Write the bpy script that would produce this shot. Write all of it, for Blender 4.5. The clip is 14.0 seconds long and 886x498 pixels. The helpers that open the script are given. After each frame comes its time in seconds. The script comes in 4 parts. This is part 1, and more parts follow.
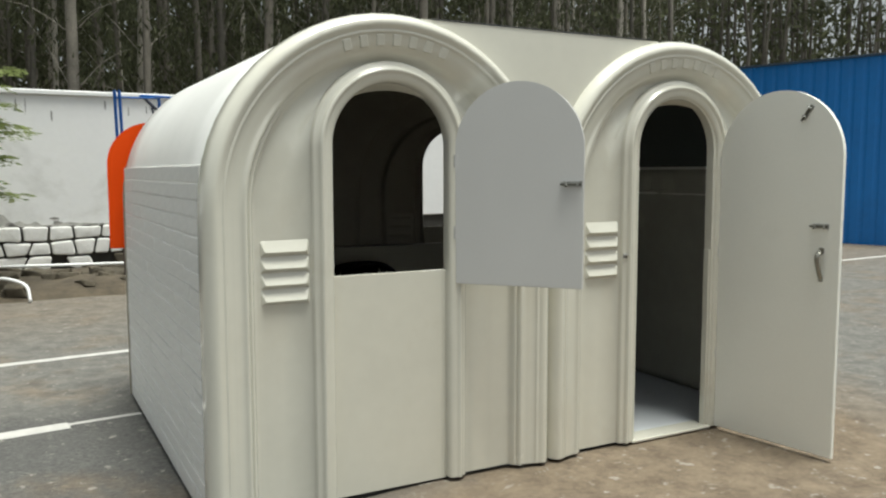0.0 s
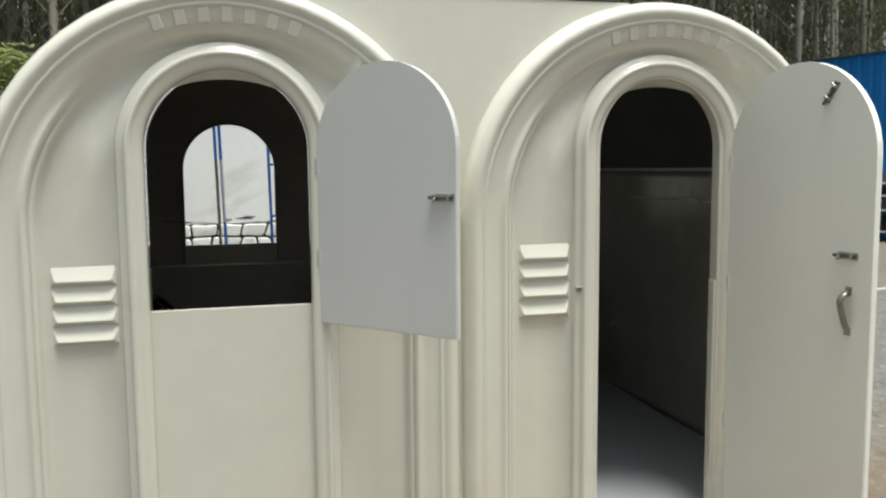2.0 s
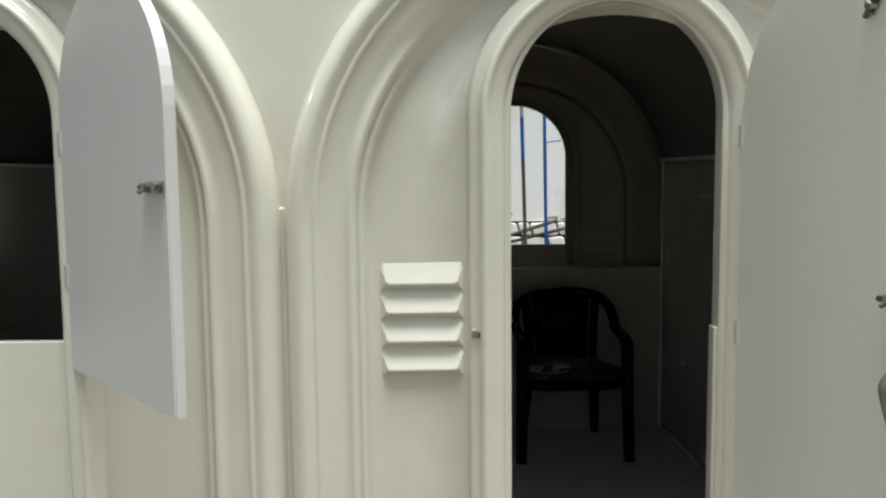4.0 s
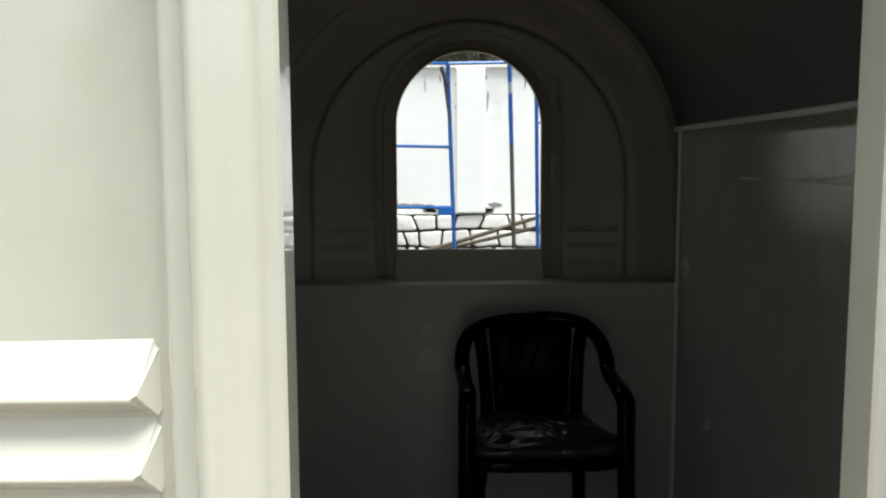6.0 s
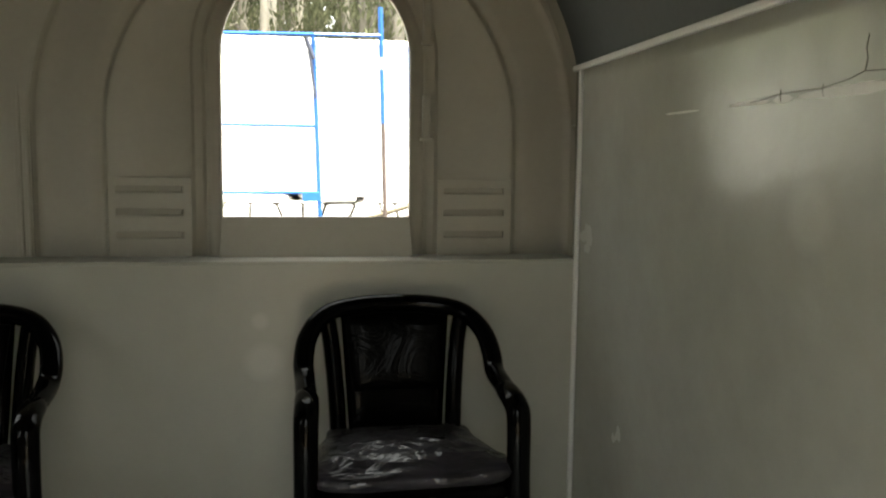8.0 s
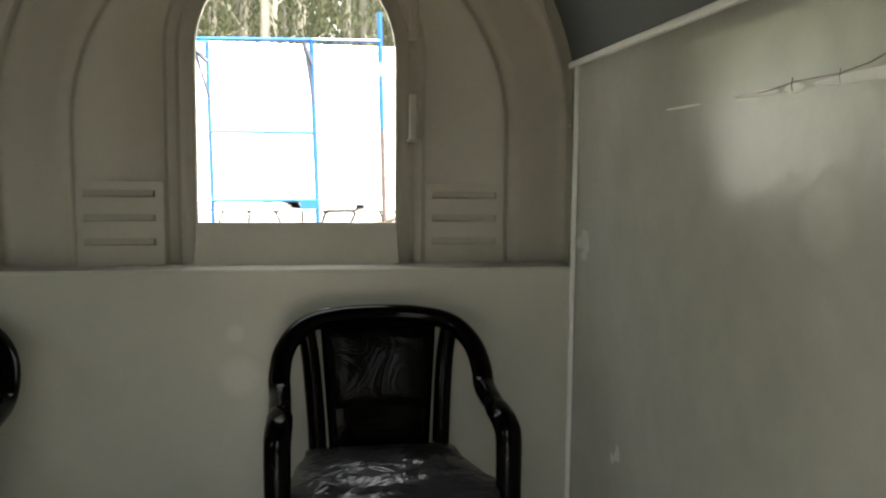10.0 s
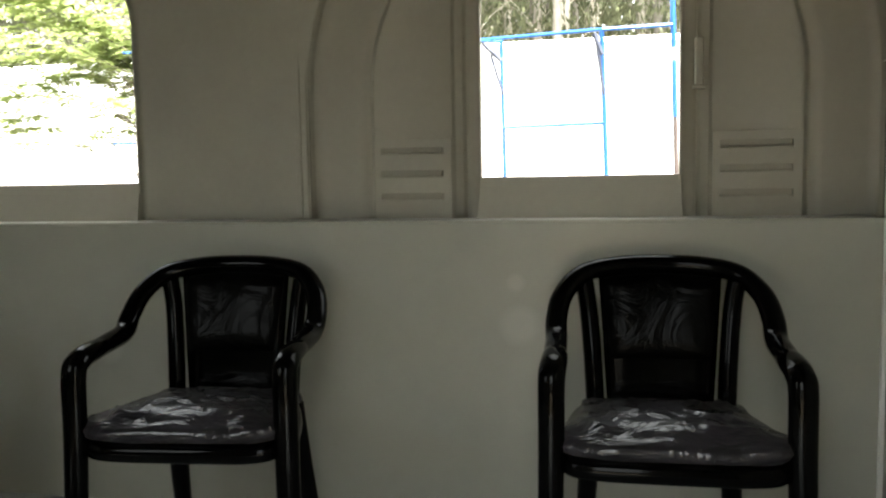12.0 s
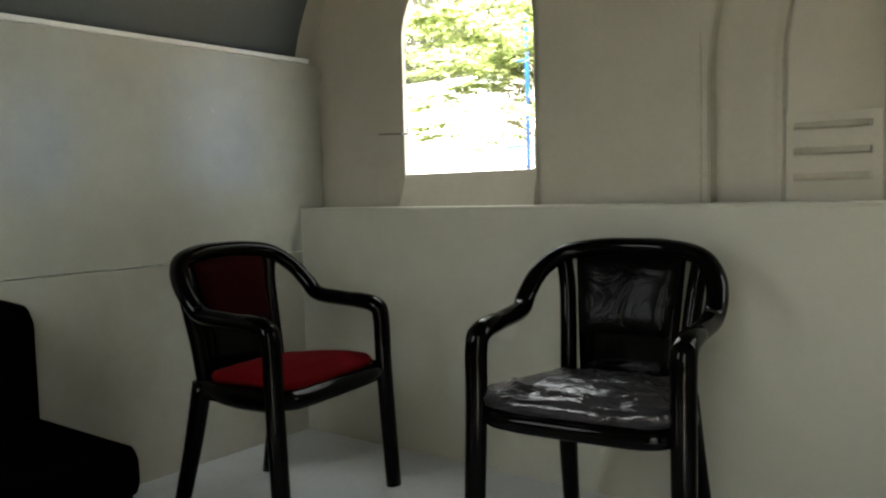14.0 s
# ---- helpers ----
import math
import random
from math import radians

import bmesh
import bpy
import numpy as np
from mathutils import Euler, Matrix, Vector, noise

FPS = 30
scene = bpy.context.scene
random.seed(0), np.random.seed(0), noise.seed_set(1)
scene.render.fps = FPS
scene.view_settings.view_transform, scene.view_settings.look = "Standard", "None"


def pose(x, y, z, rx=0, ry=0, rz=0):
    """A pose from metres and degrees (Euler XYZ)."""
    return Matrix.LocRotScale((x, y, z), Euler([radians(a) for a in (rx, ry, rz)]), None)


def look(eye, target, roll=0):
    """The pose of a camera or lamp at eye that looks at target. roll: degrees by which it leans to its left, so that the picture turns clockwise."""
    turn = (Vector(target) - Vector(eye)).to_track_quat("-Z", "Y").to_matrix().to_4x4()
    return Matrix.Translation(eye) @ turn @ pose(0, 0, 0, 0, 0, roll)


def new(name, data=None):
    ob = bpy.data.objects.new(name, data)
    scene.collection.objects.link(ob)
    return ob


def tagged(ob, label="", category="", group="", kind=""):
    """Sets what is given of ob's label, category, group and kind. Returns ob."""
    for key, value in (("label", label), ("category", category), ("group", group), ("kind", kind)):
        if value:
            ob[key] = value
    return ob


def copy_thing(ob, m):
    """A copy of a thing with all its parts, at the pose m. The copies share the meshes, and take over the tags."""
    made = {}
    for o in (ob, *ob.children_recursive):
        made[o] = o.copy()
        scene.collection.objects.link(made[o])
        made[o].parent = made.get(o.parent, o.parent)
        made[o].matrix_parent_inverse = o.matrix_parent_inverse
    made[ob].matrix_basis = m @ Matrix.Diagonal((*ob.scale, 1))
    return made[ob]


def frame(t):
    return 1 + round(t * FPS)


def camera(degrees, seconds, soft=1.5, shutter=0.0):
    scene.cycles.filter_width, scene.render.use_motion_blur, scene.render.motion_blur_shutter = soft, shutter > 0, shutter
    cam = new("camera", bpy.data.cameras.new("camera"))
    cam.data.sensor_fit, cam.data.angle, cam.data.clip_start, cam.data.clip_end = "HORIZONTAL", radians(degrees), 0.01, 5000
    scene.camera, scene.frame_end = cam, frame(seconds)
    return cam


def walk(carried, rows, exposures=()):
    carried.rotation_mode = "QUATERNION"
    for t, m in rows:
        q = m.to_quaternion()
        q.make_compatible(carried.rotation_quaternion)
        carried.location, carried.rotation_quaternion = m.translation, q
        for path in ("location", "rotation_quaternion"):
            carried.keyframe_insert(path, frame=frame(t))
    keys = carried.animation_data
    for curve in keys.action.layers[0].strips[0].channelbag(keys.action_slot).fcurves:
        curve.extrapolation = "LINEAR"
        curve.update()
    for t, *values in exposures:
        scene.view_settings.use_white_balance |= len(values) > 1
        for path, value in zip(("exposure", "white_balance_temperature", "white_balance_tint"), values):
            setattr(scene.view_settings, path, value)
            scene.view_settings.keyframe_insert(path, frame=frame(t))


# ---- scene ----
cam = camera(56.9, 14.0, soft=2.2)
PATH = [
    (0, (-1.653, -3.64, 1.663), (-0.718, -1.882, 1.476), -0.1),
    (0.5, (-1.261, -3.533, 1.687), (-0.404, -1.736, 1.495), 0.0),
    (1, (-0.873, -3.448, 1.695), (-0.115, -1.607, 1.505), -0.0),
    (1.5, (-0.473, -3.307, 1.702), (0.178, -1.426, 1.504), -0.1),
    (2, (0.005, -3.273, 1.708), (0.503, -1.346, 1.512), -0.5),
    (2.5, (0.392, -3.131, 1.698), (0.745, -1.172, 1.503), -0.7),
    (3, (0.816, -2.922, 1.656), (1.039, -0.943, 1.468), -0.6),
    (3.2, (0.932, -2.816, 1.651), (1.113, -0.833, 1.471), -0.6),
    (5.5, (1.711, -1.104, 1.581), (1.59, 0.881, 1.371), -0.7),
    (6, (1.697, -0.805, 1.557), (1.714, 1.184, 1.347), -0.3),
    (6.5, (1.705, -0.537, 1.497), (1.912, 1.44, 1.281), 0.4),
    (7, (1.777, -0.327, 1.434), (2.086, 1.637, 1.216), 0.5),
    (7.5, (1.792, -0.185, 1.388), (2.104, 1.779, 1.17), 0.5),
    (8, (1.819, -0.066, 1.375), (2.137, 1.897, 1.162), 0.7),
    (8.5, (1.873, 0.016, 1.36), (2.194, 1.979, 1.15), 0.6),
    (8.7, (1.882, 0.04, 1.357), (2.211, 2.002, 1.153), 0.7),
    (11, (1.925, 0.082, 1.352), (2.125, 2.063, 1.164), 0.1),
    (11.5, (1.966, 0.068, 1.273), (1.84, 2.056, 1.089), -0.6),
    (12, (1.939, 0.076, 1.186), (1.539, 2.028, 1.012), -1.0),
    (12.5, (1.922, 0.086, 1.136), (1.267, 1.968, 0.968), -1.2),
    (13, (1.894, 0.091, 1.132), (1.076, 1.909, 0.963), -1.3),
    (13.5, (1.884, 0.112, 1.128), (0.887, 1.839, 0.967), -1.4),
    (14, (1.854, 0.126, 1.109), (0.638, 1.707, 0.97), -1.5),
]
walk(cam, [(t, look(e, g, r)) for t, e, g, r in PATH],
     exposures=[(0, -0.03, 6350, 3), (2.0, 0.11, 6280, 4), (3.0, 0.02, 6250, 4), (5.5, 0.30, 6150, 3), (6.0, 0.74, 6150, 3), (6.5, 1.2, 6250, 3), (7.0, 2.38, 6950, 3), (7.5, 2.8, 6950, 3), (8.5, 3.25, 6850, 3), (11, 3.38, 6650, 3), (12.5, 3.60, 6650, 3), (14, 4.06, 6700, 3)])

# ---- daylight: hazy sun from the side, bright sky ----
world = bpy.data.worlds.new("hazy_sky")
scene.world = world
world.use_nodes = True
wn = world.node_tree.nodes
sky = wn.new("ShaderNodeTexSky")
sky.sky_type = "NISHITA"
sky.sun_disc = False
sky.sun_elevation = radians(78)
sky.sun_rotation = radians(149)
sky.air_density = 1.0
sky.dust_density = 4.0
sky.ozone_density = 0.6
hsv = wn.new("ShaderNodeHueSaturation")
hsv.inputs["Saturation"].default_value = 0.16
world.node_tree.links.new(sky.outputs["Color"], hsv.inputs["Color"])
world.node_tree.links.new(hsv.outputs["Color"], wn["Background"].inputs["Color"])
wn["Background"].inputs["Strength"].default_value = 0.12
sun_data = bpy.data.lights.new("sun", "SUN")
sun_data.energy = 5.0
sun_data.angle = radians(24.0)
sun_data.color = (1.0, 0.96, 0.9)
sun = new("sun", sun_data)
sun.matrix_basis = look((0.9, -1.5, 8.5), (0.0, 0.0, 0))


# ---- materials ----
def mat(name, base, rough=0.5, metal=0.0, coat=0.0, spec=0.5):
    m = bpy.data.materials.new(name)
    m.use_nodes = True
    b = m.node_tree.nodes["Principled BSDF"]
    b.inputs["Base Color"].default_value = (*base, 1)
    b.inputs["Roughness"].default_value = rough
    b.inputs["Metallic"].default_value = metal
    b.inputs["Coat Weight"].default_value = coat
    b.inputs["Specular IOR Level"].default_value = spec
    return m


def nodes_of(m):
    return m.node_tree.nodes, m.node_tree.links, m.node_tree.nodes["Principled BSDF"]


def coords(m, scale=(1, 1, 1)):
    n, l, b = nodes_of(m)
    tc = n.new("ShaderNodeTexCoord")
    mp = n.new("ShaderNodeMapping")
    mp.inputs["Scale"].default_value = scale
    l.new(tc.outputs["Object"], mp.inputs["Vector"])
    return mp.outputs["Vector"]


def noise_tex(m, vec, scale, detail=4.0, rough=0.55, distort=0.0):
    n, l, b = nodes_of(m)
    t = n.new("ShaderNodeTexNoise")
    t.inputs["Scale"].default_value = scale
    t.inputs["Detail"].default_value = detail
    t.inputs["Roughness"].default_value = rough
    t.inputs["Distortion"].default_value = distort
    l.new(vec, t.inputs["Vector"])
    return t.outputs["Fac"]


def ramp(m, fac, stops):
    n, l, b = nodes_of(m)
    r = n.new("ShaderNodeValToRGB")
    el = r.color_ramp.elements
    el[0].position, el[0].color = stops[0][0], (*stops[0][1], 1)
    el[1].position, el[1].color = stops[-1][0], (*stops[-1][1], 1)
    for p, c in stops[1:-1]:
        e = el.new(p)
        e.color = (*c, 1)
    l.new(fac, r.inputs["Fac"])
    return r.outputs["Color"]


def mix(m, fac, a, b, blend="MIX"):
    n, l, _ = nodes_of(m)
    x = n.new("ShaderNodeMix")
    x.data_type, x.blend_type = "RGBA", blend
    for sock, v in ((x.inputs["Factor"], fac), (x.inputs["A"], a), (x.inputs["B"], b)):
        if isinstance(v, (int, float)):
            sock.default_value = v
        elif isinstance(v, tuple):
            sock.default_value = (*v, 1)
        else:
            l.new(v, sock)
    return x.outputs["Result"]


def bump(m, height, strength=0.2, dist=0.01):
    n, l, b = nodes_of(m)
    bp = n.new("ShaderNodeBump")
    bp.inputs["Strength"].default_value = strength
    bp.inputs["Distance"].default_value = dist
    l.new(height, bp.inputs["Height"])
    l.new(bp.outputs["Normal"], b.inputs["Normal"])


def colour(m, sock):
    n, l, b = nodes_of(m)
    l.new(sock, b.inputs["Base Color"])


def gloss(m, fac, lo, hi):
    n, l, b = nodes_of(m)
    mr = n.new("ShaderNodeMapRange")
    mr.inputs["To Min"].default_value, mr.inputs["To Max"].default_value = lo, hi
    l.new(fac, mr.inputs["Value"])
    l.new(mr.outputs["Result"], b.inputs["Roughness"])


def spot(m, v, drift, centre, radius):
    """A soft-edged, slightly ragged patch of another tone round one place."""
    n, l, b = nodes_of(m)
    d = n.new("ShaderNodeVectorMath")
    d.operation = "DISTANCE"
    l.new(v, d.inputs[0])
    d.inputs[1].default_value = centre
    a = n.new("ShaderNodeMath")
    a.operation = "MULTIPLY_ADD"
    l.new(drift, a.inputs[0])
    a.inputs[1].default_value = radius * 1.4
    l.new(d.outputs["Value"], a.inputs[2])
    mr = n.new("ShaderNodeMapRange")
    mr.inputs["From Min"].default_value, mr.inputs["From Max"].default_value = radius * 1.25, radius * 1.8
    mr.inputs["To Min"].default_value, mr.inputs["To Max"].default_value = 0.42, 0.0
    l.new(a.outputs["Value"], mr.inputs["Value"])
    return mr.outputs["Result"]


def worn(name, base, rough=0.5, vary=0.12, scale=3.0, grain=60.0, bumps=0.15, dist=0.002, metal=0.0, coat=0.0, stain=None, spec=0.5, spots=(), spot_tone=(1, 1, 1)):
    """A surface with broad tone drift, fine grain, uneven gloss and slight relief."""
    m = mat(name, base, rough, metal, coat, spec)
    v = coords(m)
    big, fine = noise_tex(m, v, scale, 5), noise_tex(m, v, grain, 3)
    lo = tuple(c * (1 - vary) for c in base)
    hi = tuple(min(1, c * (1 + vary * 0.6)) for c in base)
    c = ramp(m, big, [(0.3, lo), (0.7, hi)])
    c = mix(m, 0.25, c, ramp(m, fine, [(0.35, lo), (0.65, hi)]))
    if stain:
        c = mix(m, ramp(m, noise_tex(m, v, scale * 0.7, 7, 0.65, 0.6), [(0.56, (0, 0, 0)), (0.72, (0.5, 0.5, 0.5))]), c, stain)
    for centre, radius in spots:
        c = mix(m, spot(m, v, big, centre, radius), c, spot_tone)
    colour(m, c)
    gloss(m, big, max(0.02, rough - 0.08), rough + 0.1)
    bump(m, mix(m, 0.5, big, fine), bumps, dist)
    return m


SHELL = worn("moulded_cream_fibreglass", (0.70, 0.685, 0.595), 0.22, 0.05, 2.2, 14, 0.10, 0.003, coat=1.0, stain=(0.61, 0.575, 0.48))
SIDE = worn("white_fibreglass_side", (0.84, 0.84, 0.81), 0.42, 0.06, 2.5, 30, 0.2, 0.004)
LEAF = worn("pale_grey_painted_leaf", (0.66, 0.66, 0.645), 0.38, 0.04, 2.0, 80, 0.08, 0.001)
# LINER, GLOSSLINER and INNER: pale finishes darkened in base colour to deepen indoor shade
LINER = worn("shade_toned_white_liner", (0.372, 0.368, 0.312), 0.30, 0.09, 1.6, 9, 0.25, 0.006, stain=(0.35, 0.335, 0.265), spots=(((1.668, 2.57, 0.73), 0.062), ((1.655, 2.57, 0.86), 0.032), ((0.25, 2.57, 0.62), 0.05)), spot_tone=(0.52, 0.515, 0.46))
# the four pale spots put reflected window glare into the board's colour
GLOSSLINER = worn("shade_toned_glossy_white_board", (0.372, 0.368, 0.318), 0.22, 0.09, 3.0, 12, 0.40, 0.008, stain=(0.35, 0.335, 0.27), spec=0.6, spots=(((2.712, 1.36, 1.55), 0.08), ((2.712, 1.20, 1.58), 0.07), ((2.712, 0.98, 1.56), 0.09), ((2.712, 1.31, 1.28), 0.07)), spot_tone=(0.50, 0.49, 0.43))
INNER = worn("shade_toned_matt_cream_skin", (0.363, 0.342, 0.281), 0.5, 0.08, 3.0, 40, 0.25, 0.004, stain=(0.31, 0.28, 0.225))
FILLER = worn("pale_filler", (0.62, 0.61, 0.56), 0.35, 0.12, 12, 60, 0.4, 0.003)
VAULT = worn("dark_grey_resin_vault", (0.055, 0.066, 0.066), 0.6, 0.2, 2.5, 50, 0.3, 0.004)
TRIM = worn("white_plastic_trim", (0.7, 0.7, 0.67), 0.35, 0.05)
VINYL = worn("pale_grey_floor", (0.51, 0.53, 0.545), 0.33, 0.1, 2.0, 40, 0.15, 0.002, stain=(0.30, 0.305, 0.315))
DOORCREAM = worn("cream_painted_door_leaf", (0.88, 0.88, 0.81), 0.4, 0.04, 1.5, 60, 0.1, 0.0015, stain=(0.80, 0.78, 0.70))
ORANGE = worn("orange_painted_leaf", (0.92, 0.085, 0.004), 0.45, 0.06, spec=0.15)
STEEL = worn("worn_bright_steel", (0.5, 0.5, 0.48), 0.3, 0.2, 20, 200, 0.1, 0.0005, metal=0.9)
HANDLESTEEL = worn("grey_cast_metal", (0.33, 0.32, 0.28), 0.35, 0.25, 20, 200, 0.1, 0.0005, metal=0.7)
HINGEPIN = worn("painted_grey_steel", (0.42, 0.42, 0.40), 0.5, 0.2, 20, 200, 0.1, 0.0005)
BRIGHTSTEEL = worn("brushed_zinc", (0.66, 0.66, 0.64), 0.35, 0.15, 20, 200, 0.1, 0.0005, metal=0.35)
DARKSTEEL = worn("dull_dark_steel", (0.16, 0.16, 0.14), 0.4, 0.25, 20, 200, 0.1, 0.0005, metal=0.8)
BLACK = worn("glossy_black_plastic", (0.0012, 0.0012, 0.0012), 0.07, 0.2, 8, 90, 0.04, 0.001, spec=0.08)
REDCLOTH = worn("dark_red_cloth", (0.085, 0.0012, 0.0030), 0.9, 0.2, 12, 400, 0.4, 0.001, spec=0.05)
# same red cloth, darkened in colour for the shade on the backrest
REDSHADED = worn("shaded_red_back_cloth", (0.014, 0.0003, 0.0006), 0.9, 0.25, 6, 400, 0.4, 0.001, spec=0.05)
BLACKCLOTH = worn("black_upholstery", (0.0008, 0.0008, 0.0008), 1.0, 0.2, 12, 300, 0.3, 0.001, spec=0.0)
BLUEPAINT = worn("blue_painted_steel", (0.010, 0.095, 0.36), 0.4, 0.15, 6, 60, 0.1, 0.001)
BLUESHED = worn("blue_sheet_metal", (0.008, 0.175, 0.54), 0.45, 0.15, 0.7, 8, 0.1, 0.004)
PLASTER = worn("whitewashed_plaster", (0.9, 0.9, 0.89), 0.85, 0.05, 0.8, 12, 0.35, 0.01, stain=(0.5, 0.49, 0.45))
STONE = worn("whitewashed_stone", (0.84, 0.83, 0.80), 0.9, 0.12, 3.0, 25, 0.6, 0.02, stain=(0.45, 0.43, 0.38))
FLAKED = worn("bare_grey_mortar", (0.30, 0.29, 0.27), 0.95, 0.4, 9, 30, 0.5, 0.01, stain=(0.1, 0.095, 0.085))
SOIL = worn("dark_damp_soil", (0.085, 0.068, 0.046), 0.95, 0.5, 3, 14, 0.8, 0.03, stain=(0.025, 0.02, 0.014))
MORTAR = worn("dark_recessed_joint", (0.05, 0.047, 0.04), 0.95, 0.3, 5, 30, 0.5, 0.01)
RUBBLE = worn("dusty_rubble", (0.085, 0.072, 0.05), 0.95, 0.35, 4, 20, 0.6, 0.02)
SHADOWGAP = worn("flat_black_strip", (0.02, 0.02, 0.02), 0.7)
GRIME = worn("brown_grime", (0.13, 0.12, 0.095), 0.8, 0.4, 30, 90, 0.3, 0.001)
PAINTLINE = worn("worn_white_road_paint", (0.50, 0.49, 0.46), 0.8, 0.2, 6, 40, 0.3, 0.004, stain=(0.3, 0.29, 0.27))
BARK = worn("pale_peeling_bark", (0.33, 0.31, 0.27), 0.9, 0.45, 2.0, 20, 0.5, 0.02, stain=(0.09, 0.08, 0.06))
bark_nodes, bark_links, bark_base = nodes_of(BARK)
tint = bark_nodes.new("ShaderNodeObjectInfo").outputs["Random"]
tint = ramp(BARK, tint, [(0.0, (0.3, 0.29, 0.27)), (0.6, (0.6, 0.58, 0.55)), (1.0, (1.35, 1.33, 1.3))])
bark_colour = bark_base.inputs["Base Color"].links[0].from_socket
colour(BARK, mix(BARK, 1.0, bark_colour, tint, "MULTIPLY"))
DARKBARK = worn("brown_bark", (0.10, 0.08, 0.06), 0.9, 0.4, 3.0, 20, 0.5, 0.02)


def wrapped(name, base, size, depth, coat=1.0, film=0.06):
    """Cushion cloth inside a crumpled clear bag: glossy coat over dark cloth."""
    m = mat(name, base, 0.5, 0.0, coat, 0.3 * coat)
    n, l, b = nodes_of(m)
    b.inputs["Coat Roughness"].default_value = film
    v = coords(m, (1, 2.2, 1))
    crumple = noise_tex(m, v, size, 4, 0.5, 1.2)
    colour(m, ramp(m, noise_tex(m, v, 9, 5), [(0.3, tuple(c * 0.5 for c in base)), (0.7, tuple(c * 1.6 for c in base))]))
    bp = n.new("ShaderNodeBump")
    bp.inputs["Strength"].default_value, bp.inputs["Distance"].default_value = depth, 0.03
    l.new(crumple, bp.inputs["Height"])
    l.new(bp.outputs["Normal"], b.inputs["Coat Normal"])
    l.new(bp.outputs["Normal"], b.inputs["Normal"])
    return m


BAGGED = wrapped("bagged_dark_purple_cloth", (0.013, 0.011, 0.0145), 5, 0.75, 0.75, 0.09)
BAGGEDBLACK = wrapped("bagged_black_cloth", (0.0012, 0.0012, 0.0012), 5, 0.8, 0.09, 0.24)


def leaf_mat(name, a, b_):
    m = mat(name, a, 0.7, spec=0.15)
    n, l, b = nodes_of(m)
    geo = n.new("ShaderNodeNewGeometry")
    c = ramp(m, geo.outputs["Random Per Island"], [(0.0, a), (1.0, b_)])
    colour(m, c)
    tr = n.new("ShaderNodeBsdfTranslucent")
    l.new(c, tr.inputs["Color"])
    mx = n.new("ShaderNodeMixShader")
    mx.inputs["Fac"].default_value = 0.70
    l.new(b.outputs["BSDF"], mx.inputs[1])
    l.new(tr.outputs["BSDF"], mx.inputs[2])
    l.new(mx.outputs["Shader"], n["Material Output"].inputs["Surface"])
    return m


GREEN = leaf_mat("yellow_green_leaves", (0.17, 0.21, 0.07), (0.27, 0.31, 0.14))
EUCA = leaf_mat("dull_grey_green_leaves", (0.052, 0.059, 0.033), (0.138, 0.147, 0.088))


def ground_mat():
    m = mat("worn_asphalt_with_dust", (0.1, 0.1, 0.1), 0.9)
    n, l, b = nodes_of(m)
    v = coords(m)
    grit = noise_tex(m, v, 30, 7, 0.82)
    flecks = noise_tex(m, v, 11, 5, 0.7)
    broad = noise_tex(m, v, 0.8, 8, 0.66, 0.2)
    fine = noise_tex(m, v, 5, 9, 0.78)
    tar = ramp(m, grit, [(0.3, (0.055, 0.055, 0.053)), (0.7, (0.14, 0.137, 0.127))])
    grey = ramp(m, fine, [(0.25, (0.095, 0.093, 0.085)), (0.75, (0.20, 0.193, 0.173))])
    sand = ramp(m, fine, [(0.25, (0.115, 0.083, 0.053)), (0.75, (0.23, 0.182, 0.128))])
    sep = n.new("ShaderNodeSeparateXYZ")
    l.new(v, sep.inputs["Vector"])

    def band(sock, lo, hi, wobble=0.7):
        """0 below lo, 1 above hi, along one axis, with a ragged border."""
        a = n.new("ShaderNodeMath")
        a.operation = "MULTIPLY_ADD"
        l.new(broad, a.inputs[0])
        a.inputs[1].default_value = wobble * 2
        l.new(sock, a.inputs[2])
        mr = n.new("ShaderNodeMapRange")
        mr.inputs["From Min"].default_value, mr.inputs["From Max"].default_value = lo + wobble, hi + wobble
        l.new(a.outputs["Value"], mr.inputs["Value"])
        return mr.outputs["Result"]

    c = mix(m, band(sep.outputs["Y"], 2.3, 2.75, 0.25), tar, grey)
    c = mix(m, band(sep.outputs["X"], -0.6, 0.5, 1.3), c, mix(m, band(sep.outputs["X"], 2.8, 4.6, 2.2), sand, grey))
    c = mix(m, band(sep.outputs["Y"], 4.6, 7.0, 0.8), c, mix(m, 0.45, grey, sand))
    c = mix(m, ramp(m, broad, [(0.52, (0, 0, 0)), (0.66, (0.75, 0.75, 0.75))]), c, sand)
    c = mix(m, 1.0, c, ramp(m, fine, [(0.36, (0.84, 0.84, 0.84)), (0.5, (1, 1, 1)), (0.62, (1.12, 1.12, 1.11))]), "MULTIPLY")
    c = mix(m, 1.0, c, ramp(m, grit, [(0.3, (0.70, 0.70, 0.70)), (0.5, (0.89, 0.89, 0.89)), (0.68, (1.06, 1.06, 1.06))]), "MULTIPLY")
    c = mix(m, ramp(m, flecks, [(0.60, (0, 0, 0)), (0.66, (0.7, 0.7, 0.7))]), c, (0.34, 0.32, 0.28))
    colour(m, c)
    bump(m, mix(m, 0.5, grit, fine), 0.7, 0.012)
    return m


GROUND = ground_mat()


# ---- mesh tools ----
def mesh_of(name, bm, material, smooth=False):
    me = bpy.data.meshes.new(name)
    bmesh.ops.recalc_face_normals(bm, faces=bm.faces)
    bm.to_mesh(me)
    bm.free()
    me.materials.append(material)
    if smooth:
        for p in me.polygons:
            p.use_smooth = True
    return me


